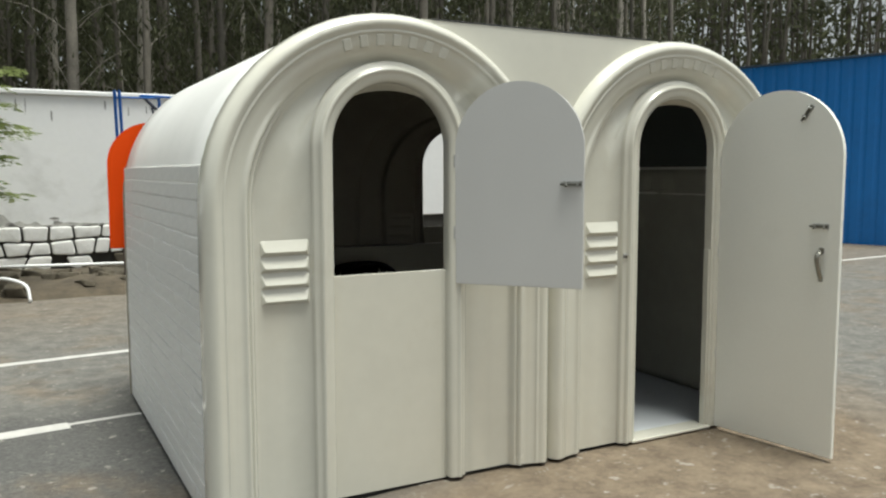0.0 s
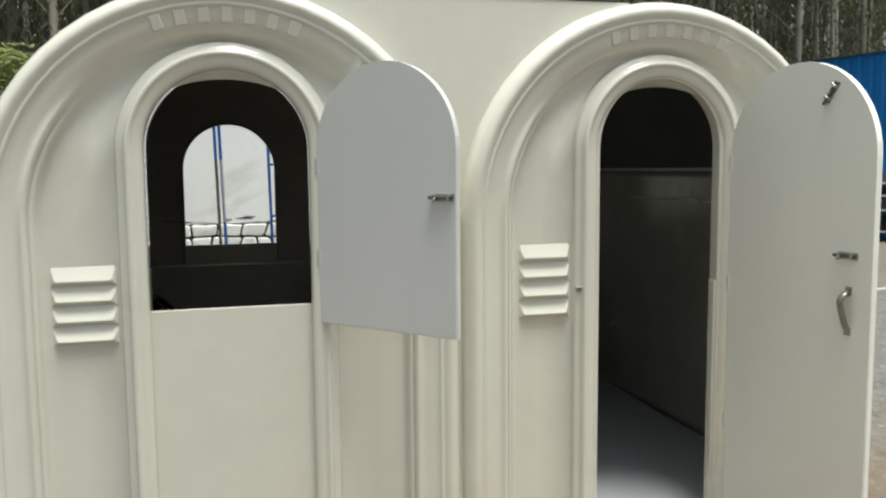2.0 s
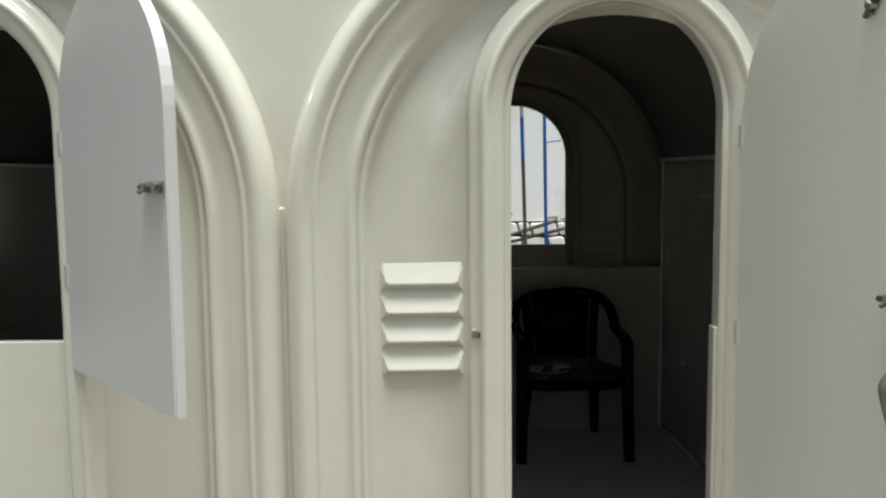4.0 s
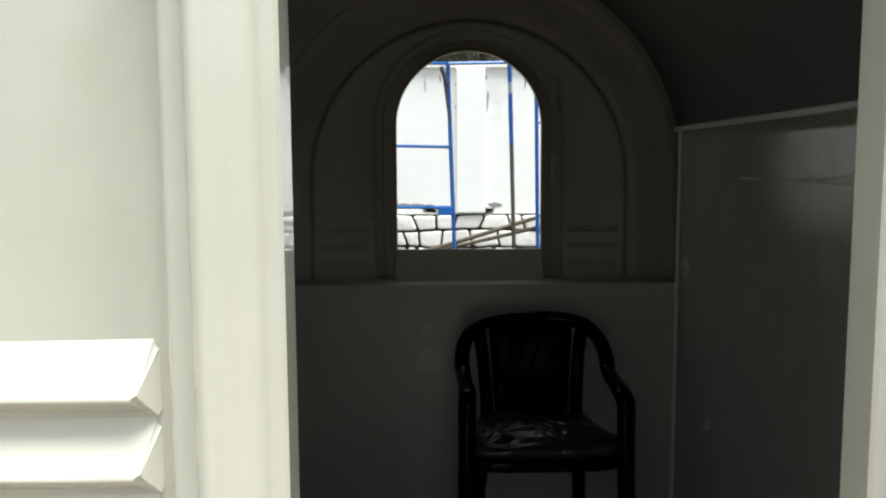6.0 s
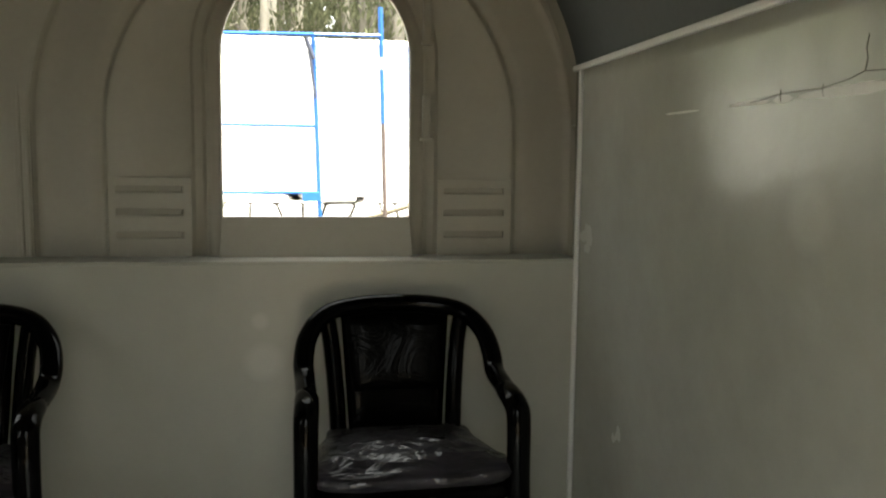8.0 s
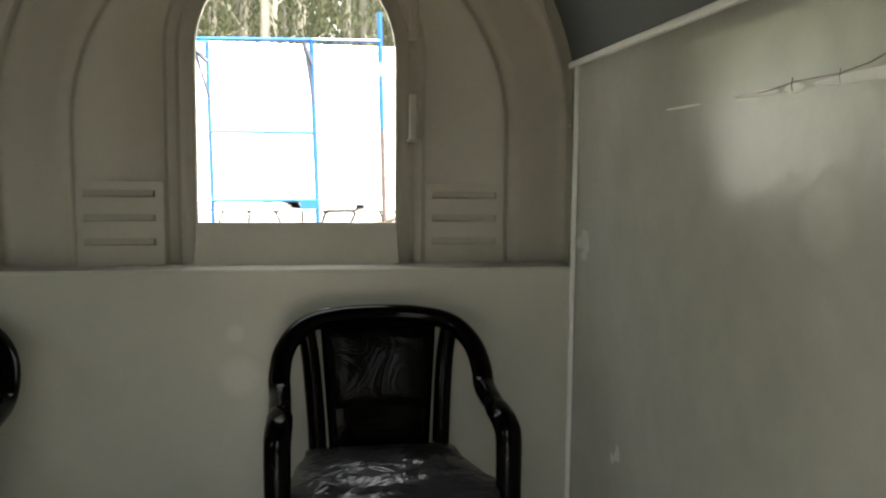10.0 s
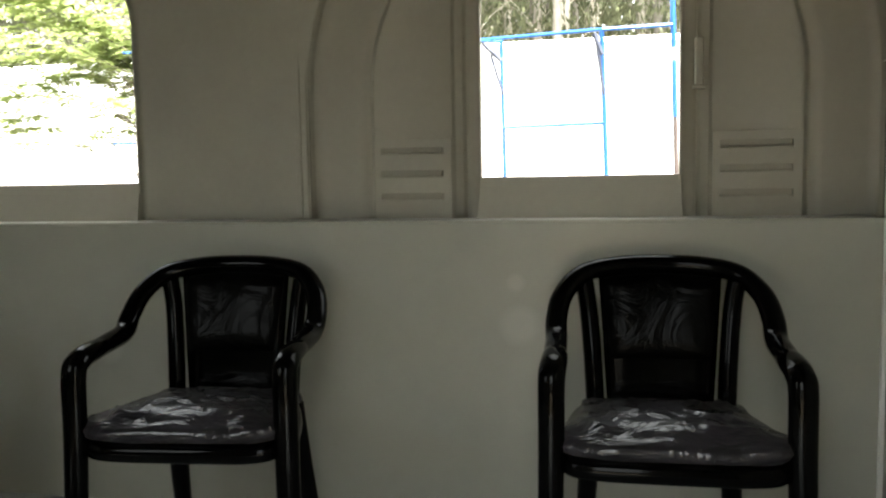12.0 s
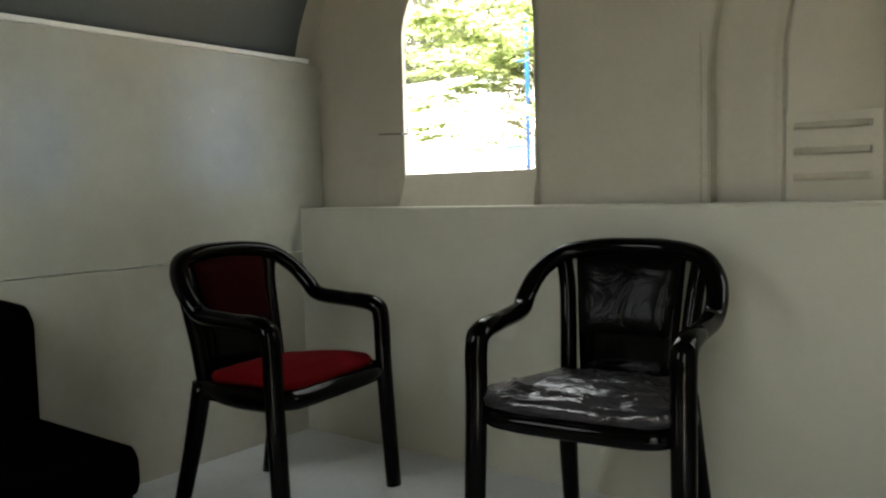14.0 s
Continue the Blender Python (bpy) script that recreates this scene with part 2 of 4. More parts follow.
def part(name, bm, material, parent=None, label="", smooth=False):
    ob = new(name, mesh_of(name, bm, material, smooth))
    if parent is not None:
        ob.parent = parent
    if label:
        ob["label"] = label
    return ob


def holder(name, m=None, label="", category="", group="", kind=""):
    ob = new(name)
    ob.empty_display_size = 0.1
    if m is not None:
        ob.matrix_basis = m
    return tagged(ob, label, category, group, kind)


def add_box(bm, lo, hi, bevel=0.0, m=None):
    r = bmesh.ops.create_cube(bm, size=1.0)
    vs = r["verts"]
    for v in vs:
        v.co = Vector([lo[i] + (hi[i] - lo[i]) * (v.co[i] + 0.5) for i in range(3)])
    if bevel > 0:
        es = list({e for v in vs for e in v.link_edges})
        out = bmesh.ops.bevel(bm, geom=es, offset=bevel, segments=2, affect="EDGES", profile=0.5)
        vs = [v for v in out["verts"]]
    if m is not None:
        bmesh.ops.transform(bm, matrix=m, verts=list({v for v in vs}))
    return bm


def box(lo, hi, bevel=0.0, m=None):
    return add_box(bmesh.new(), lo, hi, bevel, m)


def smooth_path(pts, n=6):
    """A rounded line through the given points."""
    p = [Vector(a) for a in pts]
    p = [2 * p[0] - p[1]] + p + [2 * p[-1] - p[-2]]
    out = []
    for i in range(1, len(p) - 2):
        for k in range(n):
            t = k / n
            a, b, c, d = p[i - 1], p[i], p[i + 1], p[i + 2]
            out.append(0.5 * (2 * b + (c - a) * t + (2 * a - 5 * b + 4 * c - d) * t * t + (3 * b - a - 3 * c + d) * t ** 3))
    out.append(p[-2])
    return out


def add_tube(bm, pts, rx, ry=None, seg=10, up=(0, 0, 1), taper=None):
    """Sweep an ellipse (rx across, ry along up) over a line, with closed ends."""
    ry = rx if ry is None else ry
    rings = []
    for i, p in enumerate(pts):
        t = (pts[min(i + 1, len(pts) - 1)] - pts[max(i - 1, 0)]).normalized()
        u = Vector(up)
        if abs(t.dot(u)) > 0.95:
            u = Vector((0, 1, 0)) if abs(t.y) < 0.9 else Vector((1, 0, 0))
        s = t.cross(u).normalized()
        w = s.cross(t).normalized()
        k = 1.0 if taper is None else taper(i / (len(pts) - 1))
        rings.append([bm.verts.new(p + (s * rx * math.cos(a) + w * ry * math.sin(a)) * k) for a in [2 * math.pi * j / seg for j in range(seg)]])
    for a, b in zip(rings, rings[1:]):
        for j in range(seg):
            bm.faces.new((a[j], a[(j + 1) % seg], b[(j + 1) % seg], b[j]))
    bm.faces.new(rings[0][::-1])
    bm.faces.new(rings[-1])
    return bm


def tube(pts, rx, ry=None, seg=10, up=(0, 0, 1), taper=None):
    return add_tube(bmesh.new(), [Vector(p) for p in pts], rx, ry, seg, up, taper)


def slab(outline, y0, y1, bevel=0.0):
    """A flat plate from an outline in x and z, from y0 to y1."""
    bm = bmesh.new()
    a = [bm.verts.new((x, y0, z)) for x, z in outline]
    b = [bm.verts.new((x, y1, z)) for x, z in outline]
    bm.faces.new(a)
    bm.faces.new(b[::-1])
    n = len(a)
    rim = []
    for i in range(n):
        bm.faces.new((a[i], a[(i + 1) % n], b[(i + 1) % n], b[i]))
    if bevel:
        es = [e for e in bm.edges if len({v.co.y for v in e.verts}) == 1]
        bmesh.ops.bevel(bm, geom=es, offset=bevel, segments=2, affect="EDGES")
    return bm


# ---- plan of the twin-arch cabin ----
PITCH = 1.84          # from arch to arch
BACK = 2.728          # face of the rear shell
FLOOR = 0.08
LINER_L, LINER_R = -0.80, 2.705
RAIL_Z = 1.68
LEDGE_Z, LEDGE_Y = 1.045, 2.57
SILL_Z = 1.17
REAR_SILL_Z = 1.185
SEG = 28


def arch_line(cx, r, zc, z0):
    """A doorway-shaped line: up, round and down; also the angle of each point from the spring line (0 on the uprights)."""
    pts, ang = [], []
    for z in (z0, z0 + (zc - z0) * 0.35, z0 + (zc - z0) * 0.7, zc - 0.02):
        pts.append((cx - r, z))
        ang.append(0.0)
    for i in range(SEG + 1):
        a = math.pi * i / SEG
        pts.append((cx - r * math.cos(a), zc + r * math.sin(a)))
        ang.append(min(a, math.pi - a))
    for x, z in pts[:4][::-1]:
        pts.append((2 * cx - x, z))
        ang.append(0.0)
    return pts, ang


def smoothstep(a, b, x):
    t = max(0.0, min(1.0, (x - a) / (b - a)))
    return t * t * (3 - 2 * t)


# relief of the mould: radius, depth on the uprights, depth over the crown (negative is outwards)
JAMB = [(r, y, y) for r, y in ((0.311, 0.085), (0.310, 0.006), (0.3105, -0.012), (0.314, -0.022), (0.322, -0.028), (0.340, -0.031), (0.352, -0.033), (0.357, -0.038), (0.363, -0.042),
                               (0.369, -0.039), (0.374, -0.029), (0.379, -0.021), (0.396, -0.018), (0.402, -0.014), (0.406, -0.002))] + [(0.410, 0.010, 0.018)]
RING = [(0.560, 0.010, 0.019), (0.640, 0.010, 0.024), (0.670, 0.010, 0.025), (0.682, 0.008, 0.023), (0.690, 0.001, 0.022), (0.696, -0.012, 0.020), (0.701, -0.022, 0.017), (0.706, -0.027, 0.013), (0.710, -0.024, 0.009), (0.714, -0.021, 0.005), (0.718, -0.026, 0.001), (0.723, -0.039, -0.005),
        (0.729, -0.046, -0.012), (0.736, -0.043, -0.019), (0.745, -0.037, -0.026), (0.760, -0.037, -0.036), (0.775, -0.040, -0.043), (0.790, -0.044, -0.047), (0.815, -0.048, -0.050), (0.820, -0.052, -0.054), (0.824, -0.057, -0.059), (0.829, -0.058, -0.060),
        (0.833, -0.055, -0.057), (0.838, -0.056, -0.058), (0.848, -0.063, -0.064), (0.858, -0.068, -0.069), (0.868, -0.069, -0.070), (0.880, -0.064, -0.065), (0.892, -0.054, -0.054), (0.902, -0.040, -0.040),
        (0.909, -0.022, -0.022), (0.913, 0.0, 0.0), (0.913, 0.06, 0.06)]
PLAIN_JAMB = [(0.313, 0.03, 0.03), (0.315, 0.008, 0.008), (0.33, 0.004, 0.004), (0.394, 0.004, 0.004)]


def arch_shell(cx, face, out, jamb, ring, z_open, z_ring, z0=0.025, lip=None):
    """One moulded arch front. out: -1 faces the yard in front, +1 faces the back."""
    bm = bmesh.new()
    rows = []
    for fam, zc in ((jamb, z_open), (ring, z_ring)):
        for r, ys, yc in fam:
            pts, ang = arch_line(cx, r, zc, z0)
            row = []
            for (x, z), a in zip(pts, ang):
                y = ys + (yc - ys) * smoothstep(0.35, 1.05, a)
                if lip is not None and ys > 0.05 and fam is jamb:
                    y += (lip - y) * smoothstep(0.0, 0.25, x - cx)
                row.append(bm.verts.new((x, face - out * y, z)))
            rows.append(row)
    for a, b in zip(rows, rows[1:]):
        for i in range(len(a) - 1):
            bm.faces.new((a[i], a[i + 1], b[i + 1], b[i]))
    return bm


def shell_object(name, bm, material, parent, label="", thick=0.008):
    for e in bm.edges:
        if e.is_boundary:
            e.smooth = False
    ob = part(name, bm, material, parent, label, smooth=True)
    s = ob.modifiers.new("thickness", "SOLIDIFY")
    s.thickness, s.offset = thick, 0.0
    return ob


def slat_mesh():
    """A pressed louvre hood: sloping face, slanting ends, and an underside that runs back to the wall."""
    bm = bmesh.new()
    w, h, d = 0.1175, 0.079, 0.023
    prof = [(0.0, 0.50), (0.05, 0.475), (0.93, -0.20), (0.99, -0.25), (1.0, -0.275), (0.94, -0.31), (0.08, -0.475), (0.0, -0.5)]
    rows = []
    for u in (-1, 1):
        rows.append([bm.verts.new((u * w * (1 - 0.17 * p), 0.004 - d * p, q * h)) for p, q in prof])
    for j in range(len(prof) - 1):
        bm.faces.new((rows[0][j], rows[1][j], rows[1][j + 1], rows[0][j + 1]))
    for r in rows:
        bm.faces.new(r)
    lip = [e for e in bm.edges if e.calc_length() < 0.06 and all(abs(v.co.x) > 0.08 for v in e.verts) and e.is_manifold]
    bmesh.ops.bevel(bm, geom=lip, offset=0.005, segments=3, affect="EDGES")
    return bm


# ---- front wall ----
Z_OPEN, Z_RING = 1.785, 1.50
wall_front = holder("wall_front", label="cream moulded twin-arch front wall of the cabin", category="wall", kind="structure")


def yard_rise(x):
    """How much the yard rises along the front of the cabin."""
    return 0.063 * smoothstep(-1.1, 0.3, x) * (1 - smoothstep(2.9, 4.4, x))


for cx in (0.0, PITCH):
    front = arch_shell(cx, 0.0, -1, JAMB, RING, Z_OPEN, Z_RING, lip=0.04)
    for v in front.verts:
        if v.co.z < 0.03:
            v.co.z = yard_rise(v.co.x) + 0.022
    shell_object("front_arch", front, SHELL, wall_front)
# added black strip: colours in the shadow gap between shell and ground
part("gap_strip", box((-0.87, 0.026, -0.02), (PITCH + 0.87, 0.040, 0.079)), SHADOWGAP, wall_front, "recessed black strip standing in for the shadow gap under the shell")


def spandrel(y0, y1, top, r=0.900, zc=None):
    """The flat web that fills the valley between the two crowns."""
    bm = bmesh.new()
    prev = None
    n = 60
    for k in range(n + 1):
        x = 0.16 + (PITCH - 0.32) * k / n
        d = min(x, PITCH - x)
        low = (zc or Z_RING) + math.sqrt(max(0.0, r * r - d * d))
        cur = [bm.verts.new((x, y, z)) for y in (y0, y1) for z in (min(low, top - 0.004), top)]
        if prev:
            bm.faces.new((prev[0], cur[0], cur[1], prev[1]))
            bm.faces.new((prev[2], prev[3], cur[3], cur[2]))
            bm.faces.new((prev[1], cur[1], cur[3], prev[3]))
            bm.faces.new((prev[0], prev[2], cur[2], cur[0]))
        prev = cur
    return bm


part("web_panel", spandrel(-0.006, 0.012, 2.405), SHELL, wall_front)
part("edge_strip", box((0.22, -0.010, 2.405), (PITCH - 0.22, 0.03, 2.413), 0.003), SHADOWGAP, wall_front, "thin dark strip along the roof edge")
part("infill_panel", box((-0.309, 0.014, 0.074), (0.309, 0.040, SILL_Z), 0.003), SHELL, wall_front)
part("valley_cover", box((PITCH / 2 - 0.02, -0.012, 0.075), (PITCH / 2 + 0.02, 0.02, 1.54), 0.006), SHELL, wall_front)
slat_out = mesh_of("slat", slat_mesh(), SHELL)
for cx, zt, step, tall in ((0.0, 1.3205, 0.0755, 0.94), (PITCH, 1.3455, 0.0812, 1.0)):
    for k in range(4):
        s = new("slat", slat_out)
        s.matrix_basis = pose(cx - 0.539, 0.004, zt - step * k) @ Matrix.Diagonal((1, 1, tall, 1))
        s.parent = wall_front


def raised_bars(cx):
    """Seven plain raised bars along the crown, where the maker's word is pressed into the mould."""
    for k in range(7):
        a = radians(89.2 + 18.6 - 37.2 * k / 6)
        bm = box((-0.022, -0.007, -0.029), (0.022, 0.007, 0.029), 0.006)
        m = Matrix.Translation((cx + 0.786 * math.cos(a), -0.0475, Z_RING + 0.786 * math.sin(a))) @ pose(0, 0, 0, 0, 90 - math.degrees(a), 0) @ pose(0, 0, 0, 10, 0, 0)
        bmesh.ops.transform(bm, matrix=m, verts=bm.verts)
        part("raised_bar", bm, SHELL, wall_front)


raised_bars(0.0)
raised_bars(PITCH)
part("threshold", box((PITCH - 0.312, -0.03, 0.071), (PITCH + 0.312, 0.10, 0.089), 0.005), SHELL, wall_front)
part("strike_plate", box((PITCH - 0.403, -0.0240, 1.170), (PITCH - 0.362, -0.0150, 1.200), 0.002), STEEL, wall_front, "small steel strike plate")


def stop_strip():
    """Rebate strip all round the doorway."""
    bm = bmesh.new()
    pts, ang = arch_line(PITCH, 1.0, Z_OPEN, 0.085)
    prev = None
    for (x, z), a in zip(pts, ang):
        ri = 0.2905 + 0.0115 * smoothstep(0.0, 1.2, a)
        side = Vector((x - PITCH, 0, max(0.0, z - Z_OPEN)))
        zb = min(z, Z_OPEN)
        cur = [bm.verts.new((PITCH + side.x * r, y, zb + side.z * r)) for r, y in ((0.313, -0.016), (ri + 0.004, -0.018), (ri, -0.014), (ri, 0.040), (0.313, 0.040))]
        if prev:
            for i in range(4):
                bm.faces.new((prev[i], prev[i + 1], cur[i + 1], cur[i]))
        prev = cur
    return bm


part("door_stop", stop_strip(), SHELL, wall_front)
part("door_stop", box((PITCH + 0.279, -0.010, 0.088), (PITCH + 0.2915, 0.034, 1.19), 0.004), SHELL, wall_front)
part("strike_slot", box((PITCH - 0.385, -0.0270, 1.172), (PITCH - 0.379, -0.0235, 1.193), 0.001), DARKSTEEL, wall_front)
part("strike_lip", tube([Vector((PITCH - 0.403, -0.026, 1.190)), Vector((PITCH - 0.384, -0.032, 1.192)), Vector((PITCH - 0.364, -0.034, 1.190))], 0.005, seg=8), STEEL, wall_front)

# ---- rear wall ----
ZR_OPEN, ZR_RING = 1.715, 1.475
wall_rear = holder("wall_rear", label="cream moulded rear wall with two arched window openings", category="wall", kind="structure")
REAR_JAMB = [(0.313, 0.012, 0.012)] + [(r + 0.003, y, y2) for r, y, y2 in JAMB[1:4]] + JAMB[4:]
REAR_RING = [(0.660, 0.010, 0.010), (0.668, 0.012, 0.012), (0.675, -0.022, -0.020), (0.688, -0.040, -0.038), (0.700, -0.042, -0.040), (0.709, -0.030, -0.028), (0.735, -0.030, -0.028), (0.790, -0.036, -0.036), (0.860, -0.044, -0.044), (0.893, -0.042, -0.042), (0.900, -0.03, -0.03), (0.902, 0.006, 0.006), (0.910, 0.006, 0.006)]
REAR_PLAIN = [(0.70, 0.004, 0.004), (0.80, 0.004, 0.004), (0.910, 0.004, 0.004)]
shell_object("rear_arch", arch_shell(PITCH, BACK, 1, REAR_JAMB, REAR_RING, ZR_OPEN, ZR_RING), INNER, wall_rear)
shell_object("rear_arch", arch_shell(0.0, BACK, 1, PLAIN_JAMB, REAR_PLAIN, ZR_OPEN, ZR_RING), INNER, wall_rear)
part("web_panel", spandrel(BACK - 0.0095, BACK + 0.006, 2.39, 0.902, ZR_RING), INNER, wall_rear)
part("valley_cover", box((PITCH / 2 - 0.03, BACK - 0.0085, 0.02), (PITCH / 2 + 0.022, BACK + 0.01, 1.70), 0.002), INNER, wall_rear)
for dx, z in ((-0.011, 1.64), (0.012, 1.58)):
    part("valley_bead", tube([(PITCH / 2 + dx, BACK - 0.009, LEDGE_Z), (PITCH / 2 + dx, BACK - 0.009, z - 0.1), (PITCH / 2 + dx, BACK + 0.001, z)], 0.006, 0.007, 8), INNER, wall_rear)
def rear_sill(cx):
    """Blanking board under a rear window; its inner face leans in towards the ledge."""
    bm = box((cx - 0.309, BACK - 0.022, 0.03), (cx + 0.309, BACK - 0.004, REAR_SILL_Z), 0.0)
    vs = [(cx - 0.309, BACK - 0.022, REAR_SILL_Z), (cx + 0.309, BACK - 0.022, REAR_SILL_Z), (cx + 0.318, BACK - 0.062, LEDGE_Z + 0.009), (cx - 0.318, BACK - 0.062, LEDGE_Z + 0.009)]
    lo = [(x, BACK - 0.021, LEDGE_Z + 0.008) for x in (cx + 0.318, cx - 0.318)]
    p = [bm.verts.new(v) for v in vs + lo]
    for f in ((0, 1, 2, 3), (3, 2, 4, 5), (0, 3, 5), (1, 4, 2), (0, 5, 4, 1)):
        bm.faces.new([p[i] for i in f])
    return bm


for cx in (0.0, PITCH):
    part("infill_panel", rear_sill(cx), INNER, wall_rear)
def louvre_plate(cx):
    """Inner face of the louvres: a raised plate with three slits, each turned up at one end."""
    bm = bmesh.new()
    x0, x1, y0, y1 = cx - 0.128, cx + 0.128, BACK - 0.026, BACK - 0.008
    s0, s1 = cx - 0.108, cx + 0.104
    slit, tick = 0.0062, 0.016
    zs = [1.262 - 0.0745 * k for k in range(3)]
    add_box(bm, (x0, y0, LEDGE_Z - 0.02), (x1, y1, zs[2]))
    for k, z in enumerate(zs):
        top = zs[k - 1] if k else 1.312
        add_box(bm, (x0, y0, z), (s0, y1, z + slit))
        add_box(bm, (s1, y0, z), (x1, y1, z + slit + tick))
        add_box(bm, (x0, y0, z + slit), (s1 - 0.006, y1, z + slit + tick))
        add_box(bm, (x0, y0, z + slit + tick), (x1, y1, top))
        lip = [bm.verts.new(p) for p in ((s0, y0, z + slit), (s1 - 0.006, y0, z + slit), (s1 - 0.006, y0, z + slit + 0.018), (s0, y0, z + slit + 0.018),
                                         (s0, y0 - 0.009, z + slit), (s1 - 0.006, y0 - 0.009, z + slit))]
        for f in ((0, 1, 5, 4), (4, 5, 2, 3), (0, 4, 3), (1, 2, 5)):
            bm.faces.new([lip[i] for i in f])
    return bm


for dx in (-0.535, 0.535):
    part("louvre_plate", louvre_plate(PITCH + dx), INNER, wall_rear)
for z in (1.525, 1.845):
    part("hinge", box((PITCH + 0.352, BACK - 0.034, z - 0.072), (PITCH + 0.378, BACK - 0.008, z + 0.072), 0.005), INNER, wall_rear, "painted-over hinge block")
    part("hinge_foot", box((PITCH + 0.346, BACK - 0.040, z - 0.082), (PITCH + 0.384, BACK - 0.008, z - 0.071), 0.002), INNER, wall_rear)
latch = part("latch_rod", tube([Vector((-0.455, BACK - 0.020, 1.357)), Vector((-0.38, BACK - 0.026, 1.353)), Vector((-0.296, BACK - 0.026, 1.349))], 0.0035, seg=8), DARKSTEEL, wall_rear, "thin dark latch rod beside the window")
part("latch_tip", tube([Vector((-0.318, BACK - 0.027, 1.350)), Vector((-0.284, BACK - 0.027, 1.348))], 0.006, seg=8), BRIGHTSTEEL, latch)

# lining board along the rear, up to the ledge
wall_lining = holder("wall_lining", label="white gelcoat lining boards, toned down for indoor shade, below the rear windows and on the side walls", category="wall panel", kind="structure")
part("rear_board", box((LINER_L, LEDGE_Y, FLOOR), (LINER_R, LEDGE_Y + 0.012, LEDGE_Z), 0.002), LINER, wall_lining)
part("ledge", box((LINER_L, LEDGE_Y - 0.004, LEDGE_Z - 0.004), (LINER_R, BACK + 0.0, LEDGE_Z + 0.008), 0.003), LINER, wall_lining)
JOINT_Z = 1.50


def board_x(y, z):
    """Face of the side board, which has bowed outwards and curls in again towards the rear corner."""
    t = (z - FLOOR) / (RAIL_Z - FLOOR)
    low = 1 - smoothstep(1.10, 1.60, z)
    give = 0.008 * math.sin(math.pi * t) * (1 - min(1.0, abs((y - 1.38) / 1.32)) ** 4)
    give += 0.022 * (0.10 + 0.90 * low) * (1 - math.exp(min(0.0, y - 2.57) / 0.075))
    give += 0.0016 * noise.noise(Vector((y * 2.2, z * 2.6, 4.0))) + 0.0007 * noise.noise(Vector((y * 9, z * 7, 1.0)))
    return LINER_R + 0.002 + give


def bowed_board(z0, z1):
    bm = bmesh.new()
    rows = []
    ys = [0.09 + 2.1 * i / 24 for i in range(25)] + [2.19 + 0.435 * (i + 1) / 20 for i in range(20)]
    for j in range(33):
        z = z0 + (z1 - z0) * j / 32
        rows.append([bm.verts.new((board_x(y, z), y, z)) for y in ys])
    for p, q in zip(rows, rows[1:]):
        for i in range(len(ys) - 1):
            bm.faces.new((p[i], p[i + 1], q[i + 1], q[i]))
    return bm


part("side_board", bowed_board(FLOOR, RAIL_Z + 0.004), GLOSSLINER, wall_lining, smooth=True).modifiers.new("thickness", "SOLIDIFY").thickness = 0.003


def filler_run(y0, y1, z, tall):
    """A ragged bead of filler along a board joint."""
    bm = bmesh.new()
    prev = None
    n = int((y1 - y0) / 0.015)
    for i in range(n + 1):
        y = y0 + (y1 - y0) * i / n
        k = math.sin(math.pi * i / n) ** 0.4
        up = tall * k * (0.9 + 0.5 * noise.noise(Vector((y * 14, z, 0.3))))
        dn = tall * k * (1.0 + 0.8 * noise.noise(Vector((y * 11, z, 7.3))))
        face = board_x(y, z)
        cur = [bm.verts.new(p) for p in ((face, y, z + up + 0.002), (face - 0.0040, y, z + up + 0.001), (face - 0.0030, y, z - dn * 0.6), (face, y, z - dn - 0.002))]
        if prev:
            for p in range(3):
                bm.faces.new((prev[p], cur[p], cur[p + 1], prev[p + 1]))
        prev = cur
    return bm


for y0, y1, tall in ((0.55, 1.06, 0.008), (1.075, 1.35, 0.010), (1.36, 1.43, 0.010), (1.44, 1.60, 0.007), (1.74, 1.92, 0.003)):
    part("joint_filler", filler_run(y0, y1, JOINT_Z, tall), FILLER, wall_lining, "ragged smear of filler along the board joint")


def crack(line):
    """A thin open crack in the filler, as (y, z) steps over the side board."""
    return tube([(board_x(y, z) - 0.0036, y, z) for y, z in line], 0.0010, seg=5)


for line in (((1.515, 1.503), (1.46, 1.505), (1.40, 1.512), (1.34, 1.512), (1.27, 1.512), (1.20, 1.520), (1.160, 1.530)), ((1.402, 1.497), (1.404, 1.506), (1.402, 1.519)), ((1.270, 1.498), (1.273, 1.507), (1.270, 1.519)),
             ((1.160, 1.530), (1.154, 1.550), (1.158, 1.566), (1.152, 1.588)), ((1.160, 1.530), (1.10, 1.526), (1.04, 1.529), (0.98, 1.533))):
    part("crack", crack(line), GRIME, wall_lining, "thin dark crack in the filler")
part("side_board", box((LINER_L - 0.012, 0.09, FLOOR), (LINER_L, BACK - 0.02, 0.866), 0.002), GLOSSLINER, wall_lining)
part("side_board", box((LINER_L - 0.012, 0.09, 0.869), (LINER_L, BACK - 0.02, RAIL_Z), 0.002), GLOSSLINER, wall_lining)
for x0, x1 in ((LINER_R - 0.012, 2.735), (-0.885, LINER_L + 0.012)):
    rail = part("trim_rail", box((x0, 0.09, RAIL_Z), (x1, 2.64, RAIL_Z + 0.02), 0.005), TRIM, wall_lining, "white plastic rail along the top of the boards")
